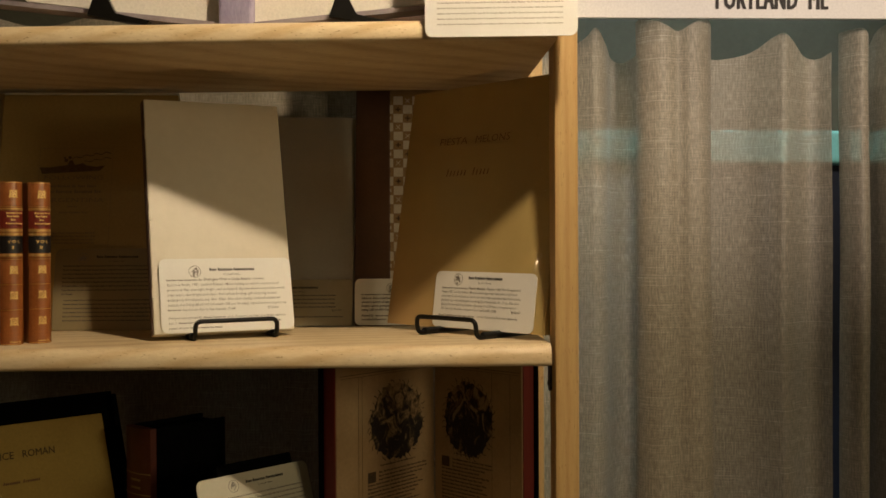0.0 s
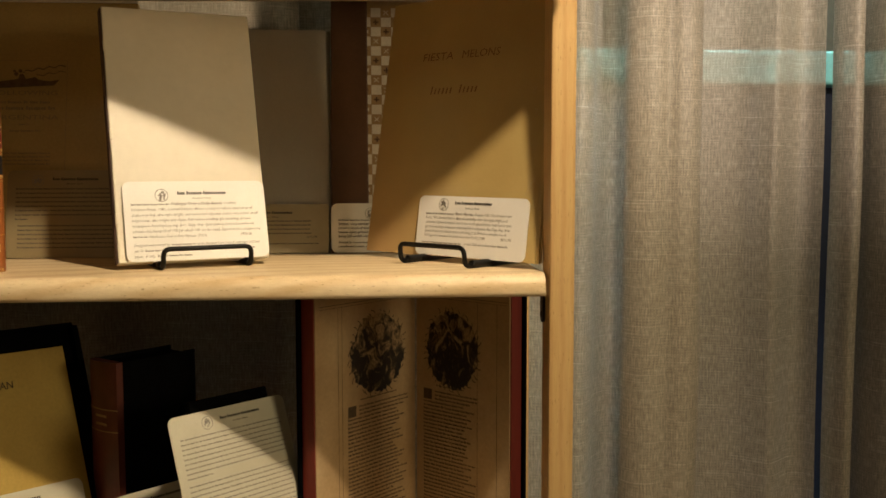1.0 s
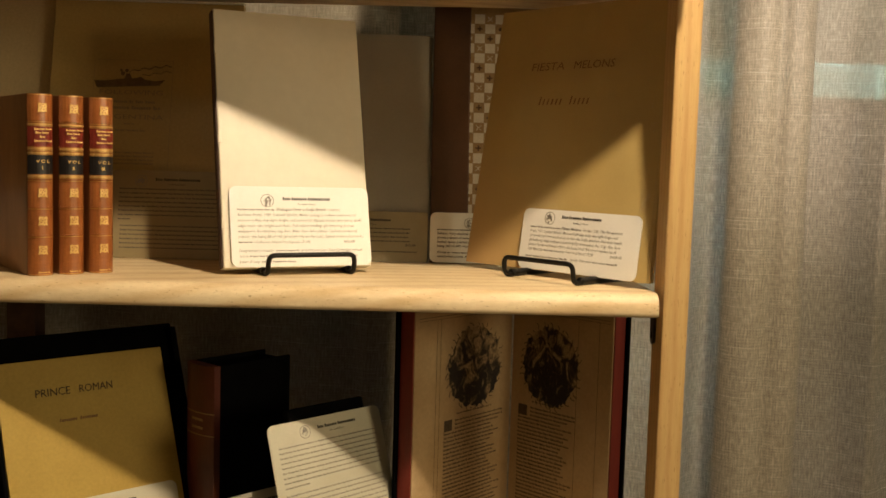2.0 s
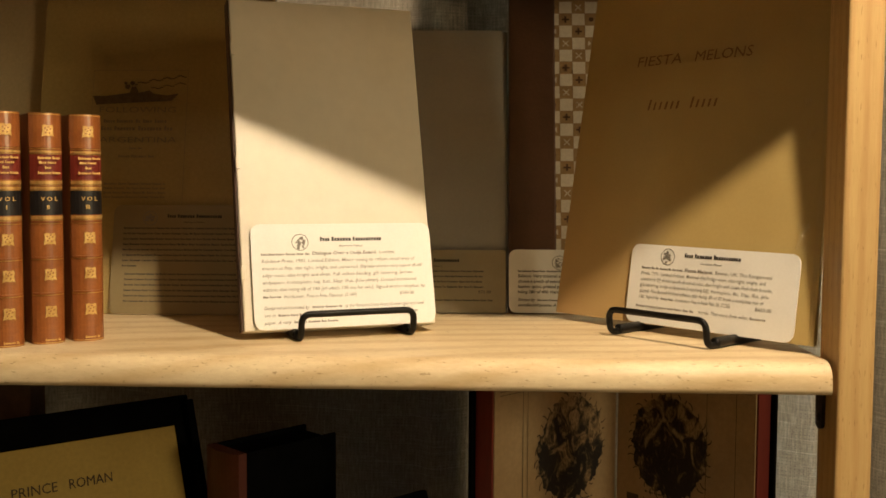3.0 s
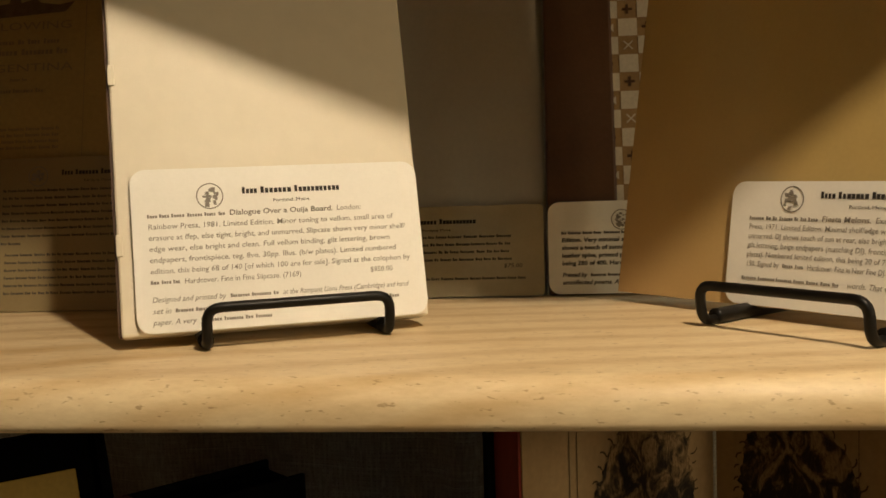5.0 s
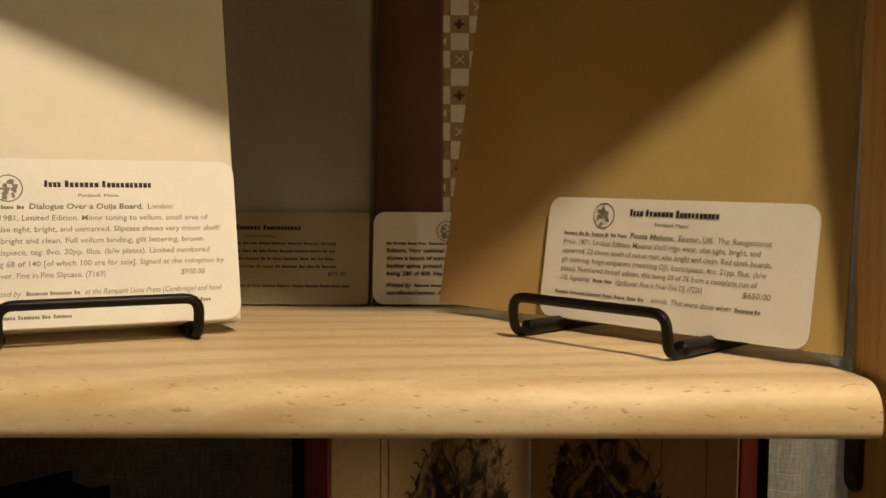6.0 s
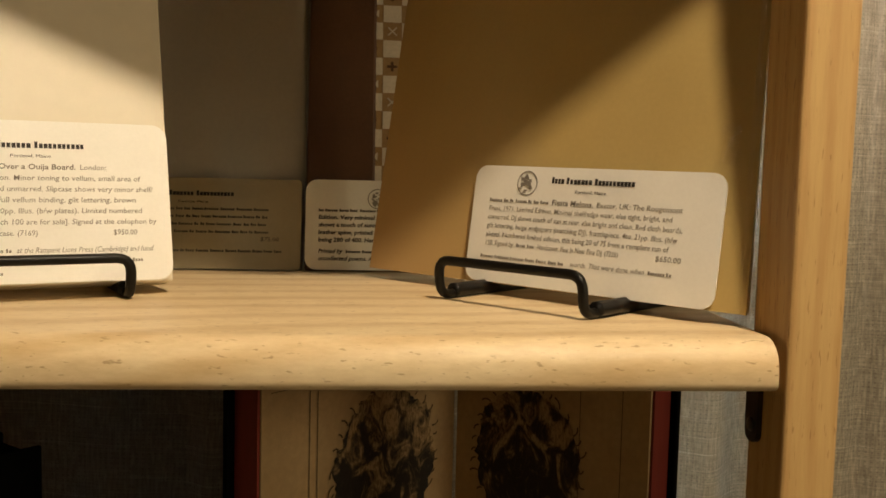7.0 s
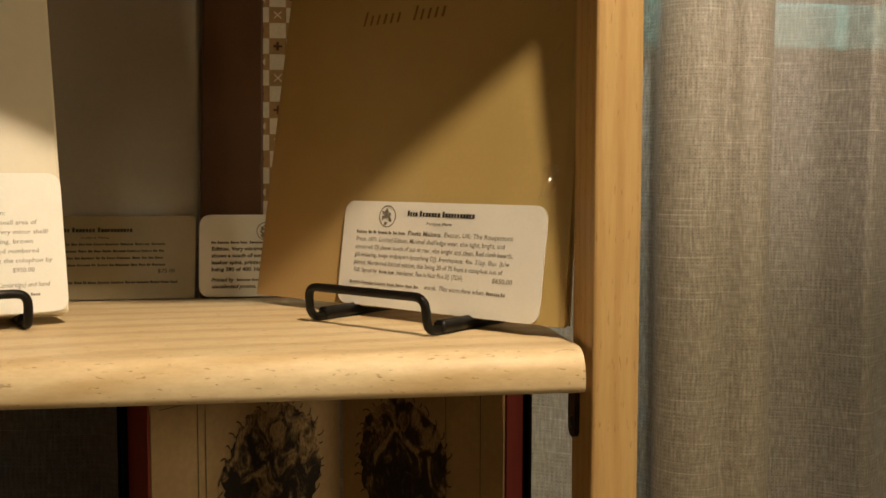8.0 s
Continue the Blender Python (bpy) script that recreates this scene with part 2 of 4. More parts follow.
PAPER = surface("book_paper", (0.74, 0.69, 0.60), (0.80, 0.76, 0.68), 10, 400, stretch=(1, 1, 1), rough=0.75)
YELLOW_PAPER = surface("straw_paper", (0.42, 0.275, 0.05), (0.50, 0.34, 0.072), 7, 300, rough=0.7, bump=0.04)
FAINT = surface("faint_print", (0.40, 0.37, 0.33), (0.47, 0.44, 0.39), 200, 900, rough=0.7, bump=0)
INK = surface("black_ink", (0.022, 0.019, 0.017), (0.04, 0.034, 0.03), 200, 900, rough=0.7, bump=0)
GREY_INK = surface("grey_print", (0.21, 0.19, 0.165), (0.28, 0.255, 0.22), 200, 900, rough=0.7, bump=0)
DARK_PRINT = surface("dark_print", (0.060, 0.052, 0.042), (0.09, 0.08, 0.066), 200, 900, rough=0.7, bump=0)
SHIP_INK = surface("ship_print", (0.11, 0.07, 0.03), (0.17, 0.115, 0.055), 160, 900, rough=0.7, bump=0)
FADED = surface("worn_print", (0.25, 0.185, 0.10), (0.31, 0.235, 0.13), 160, 900, rough=0.7, bump=0)
WALL_GREY = surface("grey_green_wall", (0.10, 0.10, 0.075), (0.13, 0.13, 0.098), 3, 120, rough=0.8)
BROWN_INK = surface("brown_print", (0.23, 0.12, 0.042), (0.28, 0.15, 0.055), 200, 900, rough=0.7, bump=0)
OLD_INK = surface("faded_print", (0.06, 0.038, 0.02), (0.10, 0.066, 0.036), 300, 900, rough=0.8, bump=0)
TAN_PRINT = surface("tan_print", (0.32, 0.20, 0.09), (0.40, 0.26, 0.12), 60, 500, rough=0.7, bump=0)
WHITE_PRINT = surface("white_print", (0.66, 0.60, 0.50), (0.74, 0.68, 0.58), 60, 500, rough=0.7, bump=0)
ENGRAVED = engraving("engraved_picture")
SIGN_WHITE = surface("sign_card", (0.76, 0.74, 0.71), (0.80, 0.78, 0.75), 5, 300, rough=0.55, bump=0.02)
STEEL = surface("dark_steel", (0.05, 0.045, 0.042), (0.11, 0.095, 0.085), 60, 500, rough=0.4, metal=0.9)
LILAC = surface("lilac_cloth", (0.24, 0.20, 0.32), (0.40, 0.36, 0.50), 45, 400, stretch=(2, 1, 0.5), rough=0.8, bump=0.3)
MAUVE = surface("mauve_board", (0.22, 0.18, 0.20), (0.34, 0.29, 0.31), 20, 300, rough=0.6)
TEAL = surface("teal_paint", (0.24, 0.68, 0.68), (0.30, 0.76, 0.75), 6, 200, rough=0.5)
PALE_BLUE = surface("pale_blue_board", (0.62, 0.70, 0.70), (0.70, 0.77, 0.76), 4, 120, rough=0.5)
NAVY = surface("navy_wall", (0.010, 0.022, 0.060), (0.016, 0.03, 0.08), 4, 120, rough=0.6)
PLASTER = surface("warm_plaster", (0.50, 0.43, 0.34), (0.58, 0.50, 0.40), 2, 60, rough=0.9)
CARPET = surface("brown_carpet", (0.10, 0.075, 0.055), (0.16, 0.12, 0.09), 4, 260, rough=0.95, bump=0.6)
CEILING = surface("white_ceiling", (0.66, 0.63, 0.58), (0.72, 0.69, 0.64), 2, 90, rough=0.9)


def film(name, strength=1.0, glare=0.06):
    """Clear glossy wrapper."""
    m, n, l, b = nodes_of(name)
    gl, tp, mx = n.new("ShaderNodeBsdfGlossy"), n.new("ShaderNodeBsdfTransparent"), n.new("ShaderNodeMixShader")
    gl.inputs["Roughness"].default_value = glare
    mx.inputs[0].default_value = 0.11
    bp = n.new("ShaderNodeBump")
    bp.inputs["Strength"].default_value, bp.inputs["Distance"].default_value = strength, 0.0035
    l.new(noise_at(n, l, (1, 1, 0.25), 60, 2), bp.inputs["Height"])
    l.new(bp.outputs["Normal"], gl.inputs["Normal"])
    l.new(tp.outputs[0], mx.inputs[1])
    l.new(gl.outputs[0], mx.inputs[2])
    l.new(mx.outputs[0], n["Material Output"].inputs["Surface"])
    return m


FILM = film("clear_film", 0.25)

# ---- building helpers ----
def box(bm, x0, x1, y0, y1, z0, z1, bevel=0.0):
    made = bmesh.ops.create_cube(bm, size=1, matrix=Matrix.LocRotScale(((x0 + x1) / 2, (y0 + y1) / 2, (z0 + z1) / 2), None, (x1 - x0, y1 - y0, z1 - z0)))
    if bevel:
        edges = list({e for v in made["verts"] for e in v.link_edges})
        bmesh.ops.bevel(bm, geom=edges, offset=bevel, segments=2, profile=0.5, affect="EDGES")


def prism(bm, outline, axis, a, b):
    """Closed outline of 2D points drawn out along an axis from a to b. Points are the other two axes in order."""
    def spot(p, d):
        return {"x": (d, p[0], p[1]), "y": (p[0], d, p[1]), "z": (p[0], p[1], d)}[axis]
    lo = [bm.verts.new(spot(p, a)) for p in outline]
    hi = [bm.verts.new(spot(p, b)) for p in outline]
    k = len(outline)
    for i in range(k):
        bm.faces.new((lo[i], lo[(i + 1) % k], hi[(i + 1) % k], hi[i]))
    bm.faces.new(lo[::-1])
    bm.faces.new(hi)


def rounded(x0, x1, z0, z1, r, steps=5):
    pts = []
    for cx, cz, a0 in ((x1 - r, z1 - r, 0), (x0 + r, z1 - r, 90), (x0 + r, z0 + r, 180), (x1 - r, z0 + r, 270)):
        for i in range(steps + 1):
            a = radians(a0 + 90 * i / steps)
            pts.append((cx + r * math.cos(a), cz + r * math.sin(a)))
    return pts


def flat(bm, x0, x1, z0, z1, y=-0.0012, skew=0.0):
    """A printed patch on a face that looks along minus y."""
    bm.faces.new([bm.verts.new(p) for p in ((x0, y, z0), (x1, y, z0), (x1 + skew, y, z1), (x0 + skew, y, z1))])


def tube(bm, pts, r, sides=8, closed=False):
    """A round bar through the points."""
    pts = [Vector(p) for p in pts]
    rings, up = [], None
    for i, p in enumerate(pts):
        d = (pts[min(i + 1, len(pts) - 1)] - pts[max(i - 1, 0)]).normalized()
        if up is None:
            up = d.orthogonal().normalized()
        up = (up - d * up.dot(d)).normalized()
        side = d.cross(up)
        rings.append([bm.verts.new(p + (up * math.cos(a) + side * math.sin(a)) * r) for a in (2 * math.pi * k / sides for k in range(sides))])
    for a, b in zip(rings, rings[1:]):
        for k in range(sides):
            bm.faces.new((a[k], a[(k + 1) % sides], b[(k + 1) % sides], b[k]))
    bm.faces.new(rings[0][::-1])
    bm.faces.new(rings[-1])


def bend(pts, r, steps=5):
    """Rounds the inner corners of a line of points with radius-like length r."""
    pts = [Vector(p) for p in pts]
    out = [pts[0]]
    for a, b, c in zip(pts, pts[1:], pts[2:]):
        p, q = b + (a - b).normalized() * min(r, (a - b).length / 2), b + (c - b).normalized() * min(r, (c - b).length / 2)
        for i in range(steps + 1):
            t = i / steps
            out.append((1 - t) ** 2 * p + 2 * t * (1 - t) * b + t * t * q)
    return out + [pts[-1]]


def write(bm, words, x, z, size, width=None, y=-0.0012, slant=0.0, heavy=0.0, spacing=1.0):
    """Words in the built-in font, standing on the line z from x on; width squeezes or stretches them."""
    data = bpy.data.curves.new("words", "FONT")
    data.body, data.size, data.resolution_u, data.shear, data.offset = words, size, 2, slant, heavy
    data.space_character = spacing
    ob = new("words", data)
    mesh = bpy.data.meshes.new_from_object(ob.evaluated_get(bpy.context.evaluated_depsgraph_get()))
    bpy.data.objects.remove(ob)
    bpy.data.curves.remove(data)
    span = max((v.co.x for v in mesh.vertices), default=1)
    k = width / span if width else 1.0
    start = len(bm.verts)
    bm.from_mesh(mesh)
    bm.verts.ensure_lookup_table()
    for v in bm.verts[start:]:
        v.co = Vector((x + v.co.x * k, y, z + v.co.y))
    bpy.data.meshes.remove(mesh)


def word_bars(bm, rng, x0, x1, z, height, y=-0.0012, slant=0.0, fill=0.78):
    """One word that is not spelled out: a plain upright bar for each of its letters."""
    count = max(1, round((x1 - x0) / (height * 0.66)))
    cell = (x1 - x0) / count
    for k in range(count):
        tall = 1.0 if k == 0 else 0.72
        a = x0 + cell * k
        flat(bm, a, a + cell * fill * rng.uniform(0.85, 1.15), z, z + height * tall, y, slant * height * tall)


def bars(bm, rng, x0, x1, z, height, y=-0.0012, skip=0.25):
    """A line of writing that cannot be read: words of small plain bars."""
    height *= 1.05
    x = x0
    while x < x1 - height:
        w = min(height * rng.uniform(1.3, 5.5), x1 - x)
        word_bars(bm, rng, x, x + w, z, height, y)
        x += w + height * rng.uniform(0.35, 0.4 + skip)


def link(name, bm, material, smooth=False):
    bmesh.ops.recalc_face_normals(bm, faces=bm.faces)
    mesh = bpy.data.meshes.new(name)
    bm.to_mesh(mesh)
    bm.free()
    for m in (material if isinstance(material, (list, tuple)) else [material]):
        mesh.materials.append(m)
    if smooth:
        for p in mesh.polygons:
            p.use_smooth = True
    return new(name, mesh)


def part(name, bm, material, parent, label="", smooth=False):
    ob = link(name, bm, material, smooth)
    ob.parent = parent
    return tagged(ob, label)


def thing(name, m, label, category, group=""):
    ob = new(name)
    ob.empty_display_size = 0.05
    ob.matrix_world = m
    return tagged(ob, label, category, group)


def structure(name, bm, material, label, category):
    return tagged(link(name, bm, material), label, category, kind="structure")


def lean(x, y, z, turn, back):
    """A panel's frame: x along its foot, z up its face, y into it. turn: degrees round the upright; back: degrees it leans back."""
    return pose(x, y, z, -back, 0, turn)


def block(x0, x1, y0, y1, z0, z1, bevel=0.0):
    bm = bmesh.new()
    box(bm, x0, x1, y0, y1, z0, z1, bevel)
    return bm


def curve_through(points, per=8):
    """A smooth line through control points of any length of tuple."""
    pts = [np.array(p, float) for p in points]
    pts = [2 * pts[0] - pts[1]] + pts + [2 * pts[-1] - pts[-2]]
    out = []
    for a, b, c, d in zip(pts, pts[1:], pts[2:], pts[3:]):
        for i in range(per):
            t = i / per
            out.append(0.5 * (2 * b + (c - a) * t + (2 * a - 5 * b + 4 * c - d) * t * t + (3 * b - a - 3 * c + d) * t ** 3))
    return out + [pts[-2]]

# ---- the room ----
SHELF, LOW, TOP = 1.300, 0.975, 1.6245
structure("floor", block(-3, 3, -4, 0.75, -0.05, 0), CARPET, "brown short-pile carpet on the room's floor", "floor")
structure("ceiling", block(-3, 3, -4, 0.75, 2.9, 3.0), CEILING, "plain off-white plaster ceiling of the room", "ceiling")
structure("wall_north", block(-3, 3, 0.66, 0.75, 0, 2.9), NAVY, "dark navy wall behind the curtain", "wall")
structure("wall_south", block(-3, 3, -4.1, -4.0, 0, 2.9), PLASTER, "warm beige plaster wall", "wall")
structure("wall_west", block(-3.1, -3, -4, 0.75, 0, 2.9), PLASTER, "warm beige plaster wall", "wall")
structure("wall_east", block(3, 3.1, -4, 0.75, 0, 2.9), PLASTER, "warm beige plaster wall", "wall")
structure("wall_panel", block(-3, 3, 0.603, 0.659, 1.5865, 2.9), WALL_GREY, "grey-green upper wall above the teal rail", "wall")
# Added pale reflector: sends cool lamp light back through the curtain's left strip.
structure("reflector_board", block(0.0, 0.25, 0.603, 0.655, 0.0, 1.531), PALE_BLUE, "pale blue-grey reflector board added behind the curtain", "wall")
structure("trim", block(-0.9, 1.6, 0.60, 0.655, 1.532, 1.586, 0.004), TEAL, "bright teal painted rail on the wall behind the curtain", "rail")


# ---- curtain ----
def curtain(points, label):
    rng = random.Random(len(points))
    line = curve_through(points, 10)
    bm = bmesh.new()
    rows = 30
    grid = []
    for x, y, top in line:
        col = []
        for j in range(rows + 1):
            f = j / rows
            z = 0.03 + (top - 0.03) * f
            loose = 1 - f
            sway = 0.006 * loose * math.sin(9 * z + 14 * x) + 0.004 * noise.noise((x * 6, y * 6, z * 3))
            col.append(bm.verts.new((x + sway, y + 0.8 * sway + 0.005 * noise.noise((x * 11, 3.1, z * 4)), z)))
        grid.append(col)
    for a, b in zip(grid, grid[1:]):
        for j in range(rows):
            bm.faces.new((a[j], b[j], b[j + 1], a[j + 1]))
    cloth = bm.loops.layers.uv.new("cloth")
    along = [0.0]
    for a, b in zip(line, line[1:]):
        along.append(along[-1] + math.hypot(b[0] - a[0], b[1] - a[1]))
    place = {vert: (along[i], vert.co.z) for i, col in enumerate(grid) for vert in col}
    for face in bm.faces:
        for loop in face.loops:
            loop[cloth].uv = place[loop.vert]
    ob = link("curtain", bm, LINEN, smooth=True)
    return tagged(ob, label, "curtain", "curtains behind the bookcase")


curtain([(-1.3, .38, 1.72), (-1.1, .41, 1.71), (-.95, .36, 1.72), (-.86, .41, 1.71), (-.74, .375, 1.72), (-.66, .41, 1.71), (-.55, .375, 1.72), (-.445, .382, 1.72),
         (-.36, .368, 1.72), (-.31, .366, 1.72), (-.288, .350, 1.72), (-.27, .354, 1.72), (-.252, .366, 1.72), (-.262, .395, 1.715), (-.22, .412, 1.71), (-.13, .388, 1.71),
         (-.05, .43, 1.7), (.03, .43, 1.69), (.075, .425, 1.68), (.108, .405, 1.695), (.125, .398, 1.71), (.142, .415, 1.69), (.158, .452, 1.675), (.180, .470, 1.672), (.200, .455, 1.685),
         (.192, .420, 1.705), (.1810, .392, 1.715), (.188, .372, 1.715), (.206, .360, 1.710), (.222, .360, 1.703), (.236, .366, 1.698), (.252, .360, 1.706), (.270, .362, 1.715), (.284, .376, 1.713), (.289, .396, 1.71), (.272, .428, 1.705), (.235, .444, 1.70), (.205, .450, 1.695), (.215, .462, 1.69), (.25, .466, 1.68),
         (.288, .458, 1.678), (.32, .452, 1.674), (.362, .440, 1.682), (.390, .420, 1.702), (.403, .412, 1.707), (.418, .420, 1.698), (.445, .442, 1.678), (.466, .440, 1.674), (.480, .424, 1.682)],
        "pleated grey linen curtain, loosely woven and see-through")
curtain([(.522, .455, 1.70), (.506, .448, 1.705), (.493, .428, 1.71), (.499, .402, 1.71), (.513, .392, 1.71), (.527, .406, 1.70), (.530, .436, 1.69), (.542, .440, 1.69), (.541, .408, 1.71), (.552, .375, 1.715),
         (.585, .366, 1.71), (.62, .40, 1.69), (.66, .435, 1.69), (.70, .40, 1.70), (.78, .435, 1.69), (.86, .39, 1.71), (.95, .435, 1.69), (1.1, .39, 1.70), (1.3, .435, 1.69), (1.5, .39, 1.70)],
        "second pleated grey linen curtain beside a narrow dark gap")

# ---- sign over the curtain ----
sign = thing("booth_sign", pose(-0.193, 0.345, 1.712), "white card booth sign with black condensed capitals hanging before curtain", "sign")
bm = bmesh.new()
box(bm, 0, 1.118, 0, 0.006, 0, 0.178, 0.001)
part("board", bm, SIGN_WHITE, sign)
bm = bmesh.new()
for shift in (-0.0012, -0.0006, 0.0, 0.0006, 0.0012):
    write(bm, "PORTLAND  ME", 0.474 + shift, 0.0125, 0.046, 0.157, -0.0014 - shift / 10, spacing=1.12)
part("lettering", bm, INK, sign, "black condensed capitals")

# ---- bookcase ----
bookcase = thing("bookcase", pose(0, 0, 0), "open-backed honey pine display bookcase with rounded shelf edges", "bookcase")


def shelf_board(front, back, top, thick, skew=0.0):
    """A board with a big round on its upper front edge and a small one below."""
    outline = [(back, top - thick), (back, top)]
    r, s = 0.0135, 0.0045
    for i in range(9):
        a = radians(90 + 90 * i / 8)
        outline.append((front + r + r * math.cos(a), top - r + r * math.sin(a)))
    for i in range(5):
        a = radians(180 + 90 * i / 4)
        outline.append((front + s + s * math.cos(a), top - thick + s + s * math.sin(a)))
    bm = bmesh.new()
    prism(bm, outline, "x", -0.93, 0.0)
    for v in bm.verts:
        v.co.y -= skew * v.co.x
    ob = part("shelf", bm, PINE, bookcase)
    for p in ob.data.polygons:
        p.use_smooth = abs(p.normal.x) < 0.5 and len(p.vertices) == 4
    ob.data.set_sharp_from_angle(angle=radians(35))


shelf_board(0.0, 0.29, SHELF, 0.0222)
shelf_board(-0.046, 0.272, TOP, 0.0215, 0.085)
shelf_board(0.0, 0.29, LOW, 0.0215)
shelf_board(0.0, 0.29, 0.62, 0.0215)
shelf_board(0.0, 0.29, 0.20, 0.0215)
for x0 in (0.0035, -0.9555):
    for y0, y1 in ((0.0, 0.038), (0.25, 0.288)):
        part("post", block(x0, x0 + 0.0242, y0, y1, 0, 2.05, 0.0016), PINE_UP, bookcase)
part("back_post", block(-0.7230, -0.6890, 0.2925, 0.328, 0, 1.90, 0.0016), DARK_EDGE, bookcase, "dark brown back upright")
for top in (SHELF, LOW):
    bm = bmesh.new()
    prism(bm, rounded(0.0225, 0.0355, top - 0.0510, top - 0.0223, 0.005), "x", 0.0008, 0.0034)
    box(bm, -0.018, 0.0034, 0.0225, 0.0355, top - 0.0245, top - 0.0223)
    bracket = part("bracket", bm, STEEL, bookcase, "small dark steel angle bracket")
    bm = bmesh.new()
    bmesh.ops.create_uvsphere(bm, u_segments=10, v_segments=6, radius=0.0034, matrix=Matrix.LocRotScale((0.0006, 0.0285, top - 0.043), None, (0.4, 1, 1)))
    part("screw", bm, STEEL, bracket, smooth=True)


# ---- description cards ----
def card(name, m, width, height, label, lines, corner=0.0075, header=True, seed=1, logo=0.045, ink=GREY_INK, stock=CARD, drop=0.0125, weight=0.00001):
    """A laminated description card: round device, name bar and lines. A line is (kind, text or span, height up the card)."""
    rng = random.Random(seed)
    ob = thing(name, m, label, "card", "booksellers' description cards")
    bm = bmesh.new()
    prism(bm, rounded(0, width, 0, height, corner), "y", -0.0008, 0.0)
    part("sheet", bm, stock, ob)
    y = -0.0011
    if header:
        top = height - drop
        bm = bmesh.new()
        n = 20
        outer = [(logo + 0.0068 * math.cos(2 * math.pi * i / n), top + 0.0068 * math.sin(2 * math.pi * i / n)) for i in range(n)]
        inner = [(logo + 0.0062 * math.cos(2 * math.pi * i / n), top + 0.0062 * math.sin(2 * math.pi * i / n)) for i in range(n)]
        vo, vi = [bm.verts.new((a, y, b)) for a, b in outer], [bm.verts.new((a, y, b)) for a, b in inner]
        for i in range(n):
            bm.faces.new((vo[i], vo[(i + 1) % n], vi[(i + 1) % n], vi[i]))
        for k in range(26):
            a, r = rng.uniform(0, 2 * math.pi), 0.0046 * math.sqrt(rng.random())
            u, v, w, h = logo + r * math.cos(a) * 0.8, top + r * math.sin(a), rng.uniform(0.0004, 0.0014), rng.uniform(0.0004, 0.0016)
            flat(bm, u - w, u + w * 0.6, v - h, v + h * 0.5, y - 0.00002 * k, rng.uniform(-0.001, 0.001))
        part("device", bm, GREY_INK, ob, "round printed grey device")
        bm = bmesh.new()
        x = logo + 0.0162
        for w in (0.0080, 0.0160, 0.0240):
            word_bars(bm, rng, x, x + w, top + 0.0006, 0.0034, y)
            x += w + 0.0014
        write(bm, "Portland, Maine", logo + 0.0315, top - 0.0042, 0.0024, 0.0190, y)
        tagged(part("name_bar", bm, INK, ob, "bold black name bars"), kind="stuff")
    bm = bmesh.new()
    for kind, what, z in lines:
        if kind == "bars":
            bars(bm, rng, what[0], what[1], z, what[2] if len(what) > 2 else 0.0018, y)
        else:
            x, words, span = what
            write(bm, words, x, z, 0.0039, span, y, 0.3 if kind == "italic" else 0.08, 0.00008 if kind == "bold" else weight)
    part("print", bm, ink, ob, "lines of grey print")
    return ob


# ---- wire easels ----
def easel(name, m, width, label):
    """A bent black wire stand: front loop, two feet running back and an upright behind. x along the front, y back."""
    ob = thing(name, m, label, "easel", "black wire book easels")
    r = 0.0026
    bm = bmesh.new()
    tube(bm, bend([(0, 0.090, r), (0, -0.012, r), (0, -0.014, 0.0215), (width, -0.014, 0.0215), (width, -0.012, r), (width, 0.090, r)], 0.0075), r, 10)
    part("front_loop", bm, BLACK_WIRE, ob, smooth=True)
    for x in (0, width):
        bm = bmesh.new()
        tube(bm, [(x, -0.0020, 0.0042), (x, 0.0, 0.0042), (x, 0.012, 0.0042), (x, 0.032, 0.0042)], 0.0041, 10)
        part("foot", bm, BLACK_WIRE, ob, smooth=True)
    bm = bmesh.new()
    tube(bm, bend([(0.004, 0.088, r), (width * .3, 0.075, 0.10), (width * .5, 0.072, 0.13), (width * .7, 0.075, 0.10), (width - 0.004, 0.088, r)], 0.012), r, 8)
    part("back_support", bm, BLACK_WIRE, ob, smooth=True)
    return ob


